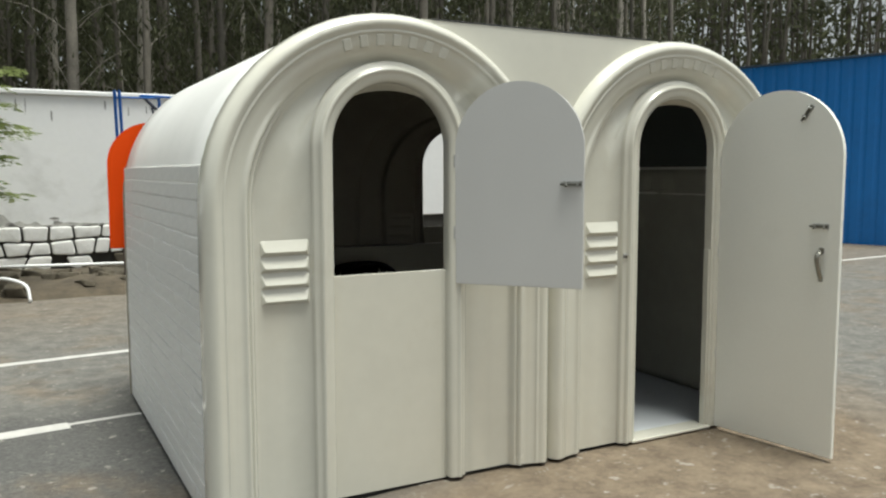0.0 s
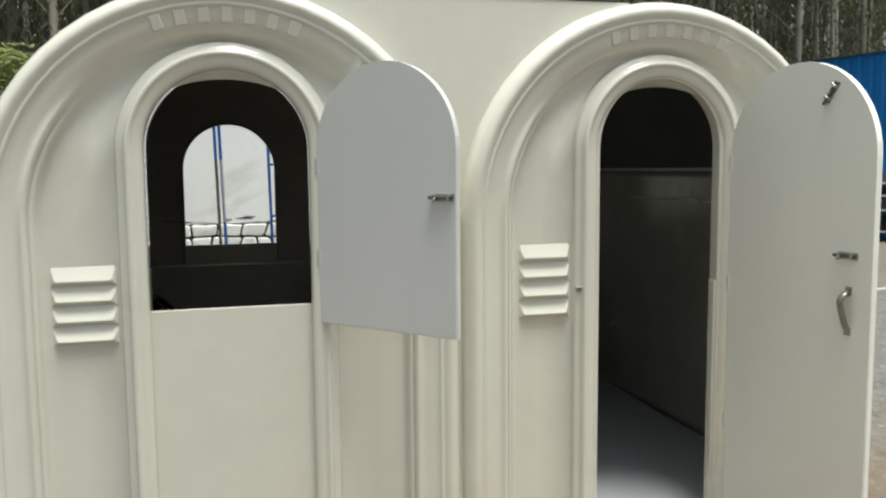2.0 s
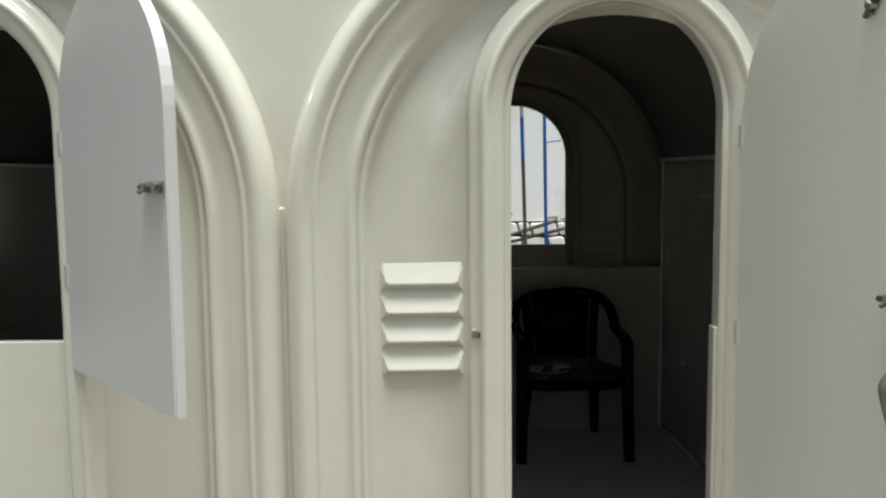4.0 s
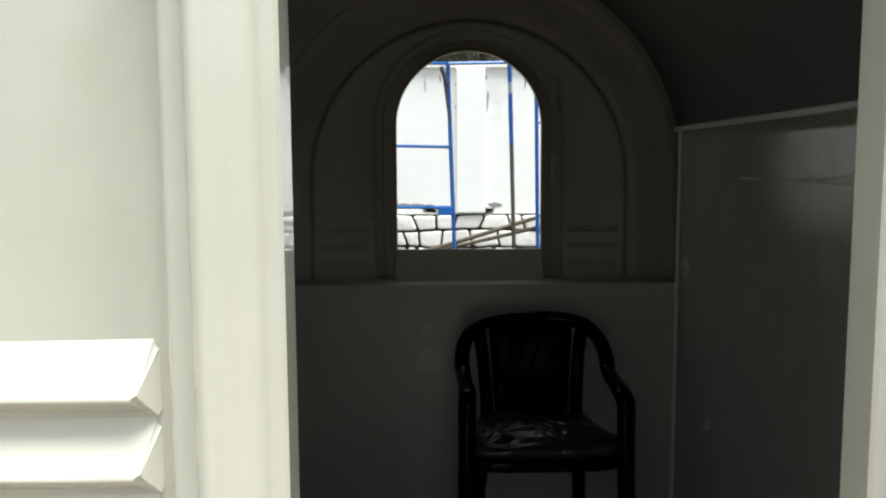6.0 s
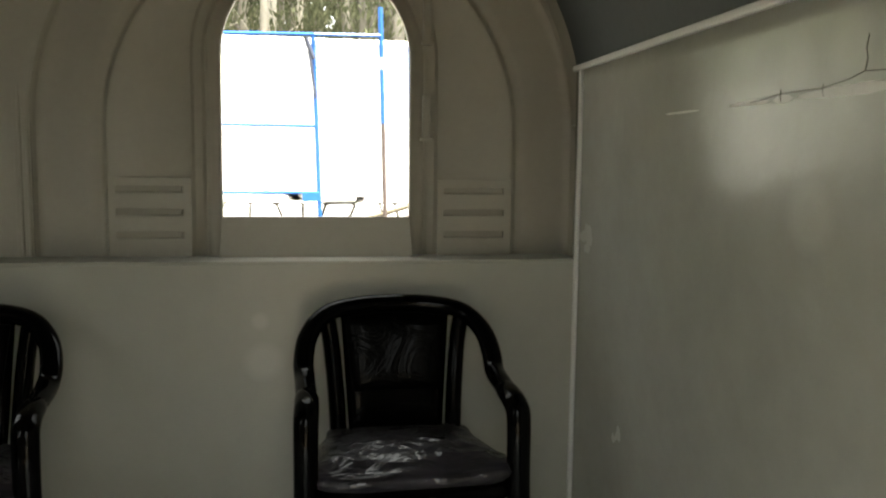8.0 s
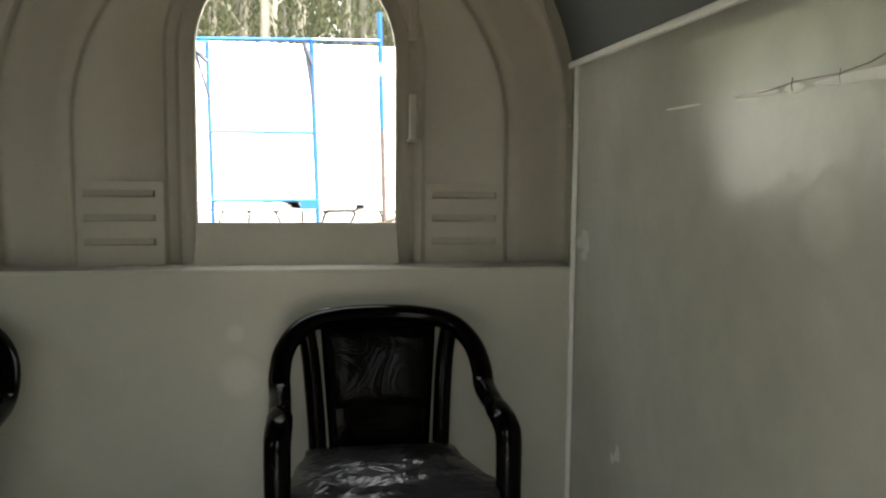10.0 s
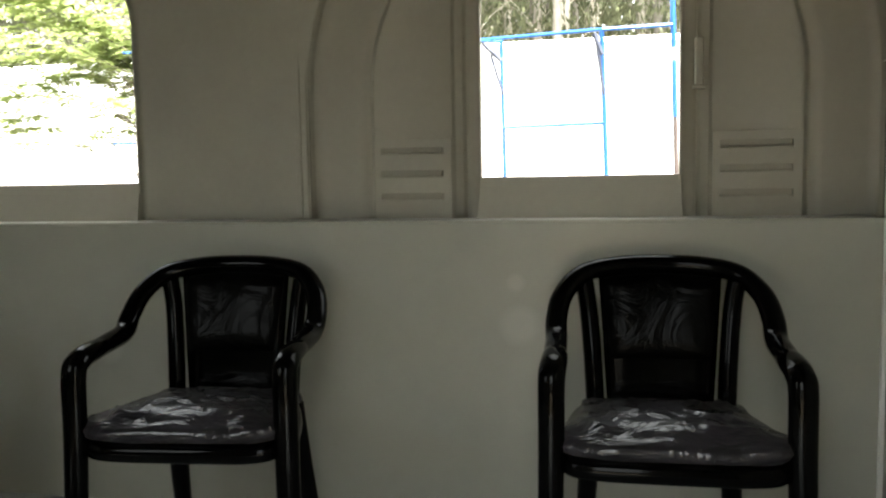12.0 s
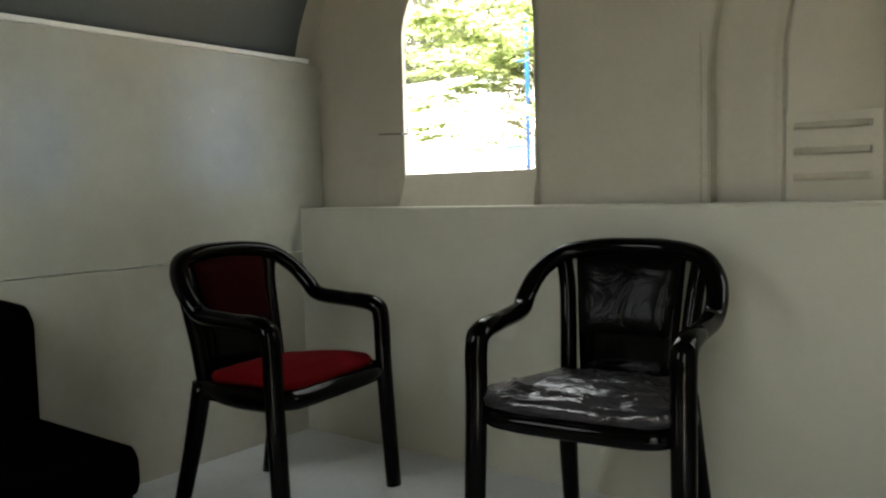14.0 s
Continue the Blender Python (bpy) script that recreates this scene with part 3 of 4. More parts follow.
part("corner_bead", box((LINER_R - 0.012, LEDGE_Y - 0.014, FLOOR), (LINER_R + 0.002, LEDGE_Y + 0.002, RAIL_Z), 0.004), TRIM, wall_lining)

# ---- side walls, roof, ceiling, floor ----
wall_left = holder("wall_left", label="white fibreglass side wall pressed with a brick pattern", category="wall", kind="structure")
part("side_skin", box((-0.897, 0.03, 0.025), (-0.883, BACK + 0.02, Z_RING)), SIDE, wall_left)
wall_right = holder("wall_right", label="white fibreglass side wall of the cabin", category="wall", kind="structure")
part("side_skin", box((PITCH + 0.900, 0.03, 0.025), (PITCH + 0.910, BACK + 0.02, Z_RING + 0.05)), SIDE, wall_right)


def barrels(r_out, y0, y1, zc):
    """Twin barrel vault, its valley between the crowns bridged level with them."""
    line = []
    n = 24
    for k in range(n + 1):
        a = math.pi - k / n * math.pi / 2
        line.append((r_out * math.cos(a), zc + r_out * math.sin(a)))
    for k in range(n + 1):
        a = math.pi / 2 * (1 - k / n)
        line.append((PITCH + r_out * math.cos(a), zc + r_out * math.sin(a)))
    bm = bmesh.new()
    prev = None
    ys = [y0 + (y1 - y0) * i / 6 for i in range(7)]
    for x, z in line:
        cur = [bm.verts.new((x, y, z)) for y in ys]
        if prev:
            for i in range(6):
                bm.faces.new((prev[i], prev[i + 1], cur[i + 1], cur[i]))
        prev = cur
    bmesh.ops.remove_doubles(bm, verts=bm.verts, dist=1e-5)
    return bm


roof = part("roof", barrels(0.899, 0.03, BACK + 0.02, Z_RING + 0.005), SIDE, smooth=True)
tagged(roof, "white fibreglass double barrel roof of the cabin", "roof", kind="structure")
roof.modifiers.new("thickness", "SOLIDIFY").thickness = 0.008
part("rear_flange", barrels(0.884, 2.625, BACK + 0.004, ZR_RING + 0.03), INNER, wall_rear, smooth=True)
ceiling = part("ceiling", barrels(0.887, 0.02, 2.65, ZR_RING + 0.03), VAULT, smooth=True)
tagged(ceiling, "dark grey unpainted inside of the vaulted roof", "ceiling", kind="structure")
floor = part("floor", box((-0.880, 0.045, 0.01), (PITCH + 0.880, BACK - 0.03, FLOOR), 0.004), VINYL)
tagged(floor, "pale grey smooth cabin floor with scuffs", "floor", kind="structure")


# ---- door and window leaves ----
def leaf_outline(width, z0, top):
    r = width / 2
    line = [(0, z0), (0, top - r)]
    for k in range(1, 24):
        a = math.pi - math.pi * k / 24
        line.append((r + r * math.cos(a), top - r + r * math.sin(a)))
    return line + [(width, top - r), (width, z0)]


def tower_bolt(parent, x, z, turn, y, material, length=0.092):
    """A small barrel bolt: plate, barrel, knob; on the face at y, pointing out to -y."""
    m = Matrix.Translation((x, y, z)) @ pose(0, 0, 0, 0, turn, 0)
    base = part("bolt", box((-length / 2, -0.004, -0.014), (length / 2, 0.0, 0.014), 0.0015, m), material, parent, "small metal barrel bolt")
    part("barrel", tube([m @ Vector((-length * 0.62, -0.011, 0)), m @ Vector((length * 0.45, -0.011, 0))], 0.0065, seg=8), DARKSTEEL, base)
    part("knob", tube([m @ Vector((-length * 0.3, -0.01, 0)), m @ Vector((-length * 0.3, -0.028, -0.012))], 0.005, seg=8), DARKSTEEL, base)
    for s in (-0.3, 0.3):
        part("strap", box((s * length - 0.006, -0.021, -0.012), (s * length + 0.006, -0.002, 0.012), 0.003, m), material, base)


def door_leaf(name, label, width, z0, top, m, material, bolts=(), handle=False, thick=0.028, hinge_z=()):
    d = holder(name, m, label, "door" if handle else "window shutter", kind="structure")
    part("leaf", slab(leaf_outline(width, z0, top), 0.0, thick, 0.004), material, d)
    for x, z, turn in bolts:
        tower_bolt(d, x, z, turn, 0.0, STEEL)
    if handle:
        x = width - 0.100
        h = part("handle", tube(smooth_path([(x, -0.004, 1.225), (x - 0.003, -0.024, 1.218), (x - 0.006, -0.036, 1.198), (x - 0.006, -0.034, 1.174), (x - 0.003, -0.022, 1.128), (x - 0.001, -0.012, 1.098), (x, -0.004, 1.085)], 5), 0.014, 0.008, 10, (0, 1, 0)), HANDLESTEEL, d, "dull metal pull handle", True)
        for z in (1.232, 1.077):
            part("handle_foot", box((x - 0.014, -0.004, z - 0.016), (x + 0.014, 0.0, z + 0.016), 0.002), HANDLESTEEL, h)
    for z in hinge_z:
        part("hinge", box((-0.006, -0.002, z - 0.030), (0.012, 0.002, z + 0.030), 0.001), material, d, "painted-over butt hinge")
        part("hinge_pin", tube([(-0.004, -0.003, z - 0.031), (-0.004, -0.003, z + 0.031)], 0.004, seg=8), HINGEPIN, d)
    return d


def hinge_pose(x, y, dx, dy):
    """Leaf runs from the hinge along (dx, dy)."""
    return Matrix.Translation((x, y, 0)) @ Matrix.Rotation(math.atan2(dy, dx), 4, "Z")


door_leaf("door_1", "open pale cream door leaf with rounded top and metal bolts", 0.755, 0.088, 2.118, hinge_pose(2.175, -0.035, 0.135, -0.99), DOORCREAM,
          bolts=((0.547, 1.988, -55), (0.645, 1.365, 0)), handle=True, hinge_z=(0.55, 1.18, 1.72))
door_leaf("window_1", "open pale grey window shutter with rounded top and one bolt", 0.645, 1.100, 2.102, hinge_pose(0.335, -0.035, 0.670, -0.742), LEAF,
          bolts=((0.592, 1.606, 0),), hinge_z=(1.36, 1.72))
door_leaf("window_2", "open orange window shutter with rounded top at the rear", 0.63, 1.10, 2.035, hinge_pose(-0.37, 2.79, -0.975, 0.20), ORANGE, hinge_z=(1.38, 1.72))


# ---- plastic armchairs ----
def chair(name, m, label, group, cloth, back_cloth):
    c = holder(name, m, label, "chair", group)
    arm = [(0.277, -0.13, 0.655), (0.279, -0.06, 0.660), (0.281, 0.045, 0.672), (0.283, 0.095, 0.715), (0.266, 0.150, 0.775), (0.212, 0.203, 0.826), (0.115, 0.234, 0.846), (0.0, 0.243, 0.850)]
    full = arm + [(-x, y, z) for x, y, z in arm[:-1][::-1]]
    part("arm_rail", tube(smooth_path(full, 6), 0.030, 0.027, 14, taper=lambda k: 0.95 + 0.05 * smoothstep(0.0, 0.12, min(k, 1 - k))), BLACK, c, smooth=True)
    for sx in (-1, 1):
        part("leg", tube(smooth_path([(0.278 * sx, -0.07, 0.659), (0.278 * sx, -0.15, 0.654), (0.280 * sx, -0.205, 0.642), (0.282 * sx, -0.230, 0.605), (0.283 * sx, -0.236, 0.42), (0.290 * sx, -0.258, 0.0)], 6), 0.027, 0.032, 14, (1, 0, 0), lambda t: 0.86 + 0.14 * smoothstep(0.0, 0.16, t) + 0.22 * t - 0.28 * t * t), BLACK, c, smooth=True)
        part("leg", tube(smooth_path([(0.185 * sx, 0.16, 0.43), (0.20 * sx, 0.20, 0.22), (0.215 * sx, 0.255, 0.0)], 5), 0.032, 0.034, 12, (0, 1, 0), lambda t: 1.0 - 0.2 * t), BLACK, c, smooth=True)
        part("back_post", tube(smooth_path([(0.177 * sx, 0.155, 0.42), (0.183 * sx, 0.175, 0.56), (0.196 * sx, 0.205, 0.72), (0.210 * sx, 0.212, 0.815)], 5), 0.026, 0.026, 12, (0, 1, 0)), BLACK, c, smooth=True)
        part("side_rail", tube(smooth_path([(0.270 * sx, -0.235, 0.420), (0.250 * sx, -0.03, 0.415), (0.19 * sx, 0.165, 0.420)], 5), 0.014, 0.030, 10), BLACK, c, smooth=True)

    def panel(w0, w1, z0, z1, thick, y_off):
        """Curved upright panel between the back posts."""
        bm = bmesh.new()
        nx, nz = 10, 8
        grids = []
        for side in (0, 1):
            g = []
            for j in range(nz + 1):
                t = j / nz
                row = []
                for i in range(nx + 1):
                    s = 2 * i / nx - 1
                    w = w0 + (w1 - w0) * t
                    edge = max(abs(s), abs(2 * t - 1)) ** 6
                    y = 0.155 + 0.055 * t + 0.012 * (1 - s * s) + y_off - (thick * (1 - 0.8 * edge) if side == 0 else 0.0)
                    row.append(bm.verts.new((w * s, y, z0 + (z1 - z0) * t + (0.012 * (1 - s * s) if t == 1 else 0))))
                g.append(row)
            grids.append(g)
        for g in grids:
            for j in range(nz):
                for i in range(nx):
                    bm.faces.new((g[j][i], g[j][i + 1], g[j + 1][i + 1], g[j + 1][i]))
        a, b = grids
        rim = [(0, i) for i in range(nx)] + [(j, nx) for j in range(nz)] + [(nz, i) for i in range(nx, 0, -1)] + [(j, 0) for j in range(nz, 0, -1)]
        for k in range(len(rim)):
            p, q = rim[k], rim[(k + 1) % len(rim)]
            bm.faces.new((a[p[0]][p[1]], a[q[0]][q[1]], b[q[0]][q[1]], b[p[0]][p[1]]))
        return bm

    back = part("back_panel", panel(0.141, 0.169, 0.40, 0.828, 0.014, 0.008), BLACK, c, smooth=True)
    part("back_cushion", panel(0.134, 0.160, 0.595, 0.814, 0.026, -0.006), back_cloth, back, smooth=True)

    def pad(z0, thick, inset, dome, wob=0.0):
        """Rounded seat shape, wider in front."""
        bm = bmesh.new()
        rings = []
        prof = [(0.0, 0.86), (0.15, 0.97), (0.5, 1.0), (0.85, 0.96), (1.0, 0.84)]
        n = 72
        for h, k in prof:
            ring = []
            for i in range(n):
                a = 2 * math.pi * i / n
                ca, sa = math.cos(a), math.sin(a)
                e = 0.33
                x = math.copysign(abs(ca) ** e, ca)
                y = math.copysign(abs(sa) ** e, sa)
                w = 0.225 - 0.035 * y - inset
                wob_ = wob * noise.noise(Vector((x * 3, y * 3, h * 4)))
                ring.append(bm.verts.new((x * (w + wob_) * k, -0.045 + y * (0.205 - inset + wob_) * k, z0 + thick * h + wob_ * 0.5 - 0.018 * max(0, -y) ** 3)))
            rings.append(ring)
        for a, b in zip(rings, rings[1:]):
            for i in range(n):
                bm.faces.new((a[i], a[(i + 1) % n], b[(i + 1) % n], b[i]))
        bm.faces.new(rings[0][::-1])
        top = bm.verts.new((0, -0.045, z0 + thick + dome))
        last = rings[-1]
        for k in (0.9, 0.78, 0.64, 0.5, 0.35, 0.18):
            mid = []
            for i in range(n):
                p = rings[-1][i].co
                x, y = p.x * k, (p.y + 0.045) * k
                fold = abs(noise.noise(Vector((x * 9 + 2, y * 15, 3.1)))) + 0.5 * abs(noise.noise(Vector((x * 26, y * 32, 1.1))))
                mid.append(bm.verts.new((x, -0.045 + y, z0 + thick + dome * (1 - k * k) + wob * (0.9 - 1.8 * fold))))
            for i in range(n):
                bm.faces.new((last[i], last[(i + 1) % n], mid[(i + 1) % n], mid[i]))
            last = mid
        for i in range(n):
            bm.faces.new((last[i], last[(i + 1) % n], top))
        for v in bm.verts:
            v.co.z += 0.006 - 0.075 * (v.co.y + 0.045)
        return bm

    seat = part("seat", pad(0.380, 0.062, -0.026, 0.0), BLACK, c, smooth=True)
    if cloth is REDCLOTH:
        part("seat_cushion", pad(0.436, 0.040, 0.004, 0.020, 0.003), cloth, seat, smooth=True)
    else:
        part("seat_cushion", pad(0.434, 0.054, -0.027, 0.010, 0.018), cloth, seat, "cushion in a loose crumpled clear bag", smooth=True)
    return c


def facing(x, y, fx, fy):
    """Chair at (x, y) on the cabin floor, its front towards (fx, fy)."""
    return Matrix.Translation((x, y, FLOOR)) @ Matrix.Rotation(math.atan2(fx, -fy), 4, "Z")


chair("armchair", facing(2.080, 2.230, 0.02, -1), "glossy black plastic armchair, seat still in clear bag", "chairs in the cabin", BAGGED, BAGGEDBLACK)
chair("armchair", facing(0.830, 2.187, 0.10, -1), "glossy black plastic armchair with dark bagged cushion", "chairs in the cabin", BAGGED, BAGGEDBLACK)
chair("armchair", facing(-0.245, 1.930, 1.0, 0.13), "glossy black plastic armchair with dark red cloth cushion", "chairs in the cabin", REDCLOTH, REDSHADED)


def sofa():
    s = holder("sofa", Matrix.Translation((-0.775, 0.955, FLOOR)), "low black upholstered seat against the side wall", "sofa")
    part("base", box((0.03, -0.34, 0.06), (0.70, 0.34, 0.27), 0.03), BLACKCLOTH, s)
    part("seat_cushion", box((0.16, -0.345, 0.25), (0.735, 0.345, 0.40), 0.045), BLACKCLOTH, s, smooth=True)
    part("backrest", box((0.0, -0.345, 0.2), (0.24, 0.345, 0.745), 0.07), BLACKCLOTH, s, smooth=True)
    for x in (0.07, 0.66):
        for y in (-0.3, 0.3):
            part("foot", tube([(x, y, 0.0), (x, y, 0.07)], 0.02, seg=10), BLACK, s)


sofa()

# ---- yard: ground, lines, boundary wall ----
def ground_z(x, y):
    """The yard lies a little higher in front of the door."""
    return yard_rise(x) * (1 - smoothstep(0.8, 2.4, y)) * smoothstep(-6, -3, y)


gm = bmesh.new()
lines_x = [-300, -60, -20] + [-8 + 0.25 * i for i in range(57)] + [20, 60, 300]
lines_y = [-300, -60, -20] + [-7 + 0.25 * i for i in range(45)] + [20, 60, 300]
gv = [[gm.verts.new((x, y, ground_z(x, y))) for x in lines_x] for y in lines_y]
for a, b in zip(gv, gv[1:]):
    for i in range(len(lines_x) - 1):
        gm.faces.new((a[i], a[i + 1], b[i + 1], b[i]))
ground = tagged(part("ground", gm, GROUND, smooth=True), "worn grey asphalt yard with tan dust", "ground", kind="structure")


def painted_line(x0, y0, x1, y1, w, label="worn white painted line on the yard"):
    a, b = Vector((x0, y0, 0)), Vector((x1, y1, 0))
    side = (b - a).normalized().cross(Vector((0, 0, 1))) * w / 2
    bm = bmesh.new()
    n = max(2, int((b - a).length / 0.12))
    rows = []
    for i in range(n + 1):
        p = a + (b - a) * (i / n)
        k = [1 + 0.22 * noise.noise(Vector((p.x * 6, p.y * 6, s * 5.0))) for s in (0, 1)]
        rows.append([bm.verts.new((p + side * k[0]).to_tuple()[:2] + (0.004,)), bm.verts.new((p - side * k[1]).to_tuple()[:2] + (0.004,))])
    for p, q in zip(rows, rows[1:]):
        bm.faces.new((p[0], p[1], q[1], q[0]))
    return tagged(part("painted_line", bm, PAINTLINE), label, "road marking", "painted yard lines", kind="structure")


painted_line(-9, 3.55, -0.3, 4.45, 0.11)
painted_line(-9, 1.30, -1.36, 2.17, 0.15)
painted_line(-1.36, 2.19, -0.9, 2.24, 0.05, "thin worn end of a white painted line")
painted_line(6.3, 5.86, 15.9, 6.6, 0.13)

WALL_Y = 11.6
boundary = holder("boundary_wall", label="tall whitewashed plaster wall on a rough stone base", category="wall", kind="structure")
part("plaster", box((-26, WALL_Y, 0.78), (9.2, WALL_Y + 0.25, 2.96), 0.02), PLASTER, boundary)
part("coping", box((-26, WALL_Y - 0.05, 2.95), (9.2, WALL_Y + 0.30, 3.04), 0.02), PLASTER, boundary)
part("stone_backing", box((-26, WALL_Y + 0.05, -0.05), (9.2, WALL_Y + 0.24, 0.79)), MORTAR, boundary)
for x0, x1 in ((2.01, 2.44), (-4.3, -3.8), (7.6, 8.1)):
    part("pilaster", box((x0, WALL_Y - 0.09, 0.80), (x1, WALL_Y + 0.02, 2.945), 0.015), PLASTER, boundary)


def stone_mesh(seed, rough=0.14):
    bm = bmesh.new()
    bmesh.ops.create_cube(bm, size=1.0)
    bmesh.ops.bevel(bm, geom=list(bm.edges), offset=0.14, segments=1, affect="EDGES")
    for v in bm.verts:
        v.co += noise.noise_vector(v.co * 1.6 + Vector((seed * 7.1, seed * 3.3, seed))) * rough
    return bm


def cell_stone(corners, y0, depth, seed):
    """A roughly dressed stone that fills an irregular four-sided cell."""
    bm = bmesh.new()
    mid = sum((Vector(c) for c in corners), Vector((0, 0))) / 4
    outline = []
    for k in range(4):
        p, q = Vector(corners[k]), Vector(corners[(k + 1) % 4])
        for t in (0.10, 0.38, 0.66, 0.90):
            c = p.lerp(q, t)
            c += noise.noise_vector(Vector((c.x * 5, c.y * 5, seed))).xy * 0.016
            outline.append(c)
    rings = [[bm.verts.new((mid.x + (c.x - mid.x) * k, y0 + dy, mid.y + (c.y - mid.y) * k)) for c in outline] for k, dy in ((1.0, depth), (1.0, 0.022), (0.93, 0.004), (0.80, 0.0))]
    for p, q in zip(rings, rings[1:]):
        for i in range(16):
            bm.faces.new((p[i], p[(i + 1) % 16], q[(i + 1) % 16], q[i]))
    tip = bm.verts.new((mid.x, y0 - 0.004 + 0.012 * noise.noise(Vector((mid.x, mid.y, 3.0))), mid.y))
    for i in range(16):
        bm.faces.new((rings[-1][i], rings[-1][(i + 1) % 16], tip))
    return bm


rng = random.Random(5)


def course_z(row, x):
    return (0.02, 0.275, 0.53, 0.775)[row] + 0.045 * noise.noise(Vector((x * 1.1, row * 7.7, 2.0))) * (0.3 if row == 3 else 1.0)


for row in range(3):
    x = -6.2 + 0.17 * row
    lean = 0.0
    while x < 5.4:
        w = rng.uniform(0.20, 0.46)
        lean2 = rng.uniform(-0.05, 0.05)
        g = 0.017
        if not (row == 0 and rng.random() < 0.2):
            cell = [(x + g + lean, course_z(row, x) + g), (x + w - g + lean2, course_z(row, x + w) + g), (x + w - g - lean2, course_z(row + 1, x + w) - g), (x + g - lean, course_z(row + 1, x) - g)]
            part("stone", cell_stone(cell, WALL_Y - 0.05 + rng.uniform(-0.015, 0.015), 0.12, x), STONE if row or rng.random() < 0.5 else RUBBLE, boundary)
        lean = lean2
        x += w

band = bmesh.new()
prev = None
for i in range(330):
    x = -8.2 + 0.025 * i
    k = 1 - smoothstep(-1.6, 0.0, x)
    up = max(0.0, 0.10 + 0.16 * noise.noise(Vector((x * 1.3, 0, 5))) + 0.09 * noise.noise(Vector((x * 6, 0, 5)))) * k
    cur = (band.verts.new((x, WALL_Y - 0.0035, 0.765)), band.verts.new((x, WALL_Y - 0.0035, 0.775 + up)))
    if prev:
        band.faces.new((prev[0], cur[0], cur[1], prev[1]))
    prev = cur
part("bare_mortar", band, worn("pale_bare_mortar", (0.50, 0.49, 0.46), 0.95, 0.35, 7, 40, 0.6, 0.02, stain=(0.16, 0.15, 0.13)), boundary, "band of bare mortar where plaster has come off")

# plaster that has flaked off above the stone base, and dirt runs below the coping
for k in range(140):
    x, z = rng.uniform(-7, 5.5), 0.775 + rng.random() ** 2 * 0.16
    w, h = rng.uniform(0.03, 0.15), rng.uniform(0.012, 0.04)
    if k >= 90:
        w, h = rng.uniform(0.006, 0.016), rng.uniform(0.02, 0.13)
        z = 2.90 - h - rng.random() ** 3 * 0.25
        if k >= 126:
            x, z = rng.uniform(1.95, 2.5), rng.uniform(2.35, 2.85)
    bm = bmesh.new()
    ring = []
    for i in range(14):
        a = 2 * math.pi * i / 14
        r_ = 1 + 0.9 * noise.noise(Vector((math.cos(a) * 2.3, math.sin(a) * 2.3, k * 3.37)))
        ring.append(bm.verts.new((x + w * r_ * math.cos(a), WALL_Y - 0.004, z + h * r_ * math.sin(a))))
    bm.faces.new(ring)
    part("flaked_patch", bm, FLAKED, boundary)

# unseen plain wall, added behind the viewpoint to hold back low sky light
unseen_wall = part("added_wall_south", box((-24, -9.3, -0.05), (24, -9.0, 2.5)), worn("plain_grey_plaster", (0.46, 0.45, 0.42), 0.9, 0.15, 0.6, 10, 0.3, 0.01))
tagged(unseen_wall, "plain grey wall added out of view to limit low sky light", "wall", kind="structure")

# rubble bank along the wall foot
bank = bmesh.new()
nx, ny = 90, 12
grid = [[bank.verts.new((-14 + 22 * i / nx, 8.1 + 3.5 * j / ny, 0)) for i in range(nx + 1)] for j in range(ny + 1)]
for j, row in enumerate(grid):
    for v in row:
        t = j / ny
        h = smoothstep(0.0, 0.12, t) * (1 - 0.7 * smoothstep(0.7, 0.95, t)) * (0.15 + 0.10 * noise.noise(v.co * 0.9) + 0.06 * noise.noise(v.co * 3.0))
        v.co.z = max(-0.02, h) if j else -0.02
        v.co.y += 0.35 * noise.noise(Vector((v.co.x * 0.6, 0, 2))) * (1 - t)
for j in range(ny):
    for i in range(nx):
        bank.faces.new((grid[j][i], grid[j][i + 1], grid[j + 1][i + 1], grid[j + 1][i]))
tagged(part("soil_bank", bank, SOIL, smooth=True), "dusty brown soil along the wall foot", "soil", kind="structure")
rub_shapes = [mesh_of("rubble_stone", stone_mesh(k + 20, 0.22), RUBBLE) for k in range(5)]
for k in range(96):
    s = new("rubble_stone", rng.choice(rub_shapes))
    sz = rng.uniform(0.10, 0.30) if k < 46 else rng.uniform(0.12, 0.36)
    x, y = (rng.uniform(-5.5, 3.6), rng.uniform(8.5, 11.2)) if k < 46 else (rng.uniform(-6.0, 0.4), rng.uniform(8.35, 10.2))
    s.matrix_basis = Matrix.Translation((x, y, 0.10 + sz * 0.16)) @ pose(0, 0, 0, rng.uniform(-20, 20), rng.uniform(-20, 20), rng.uniform(0, 180)) @ Matrix.Diagonal((sz * rng.uniform(0.9, 1.6), sz, sz * 0.6, 1))
    tagged(s, "rough dusty rubble stone lying on soil", "stone", "rubble by the wall")


def pole(name, pts, r, material, label, category):
    return tagged(part(name, tube(smooth_path(pts, 6), r, seg=8), material, smooth=True), label, category)


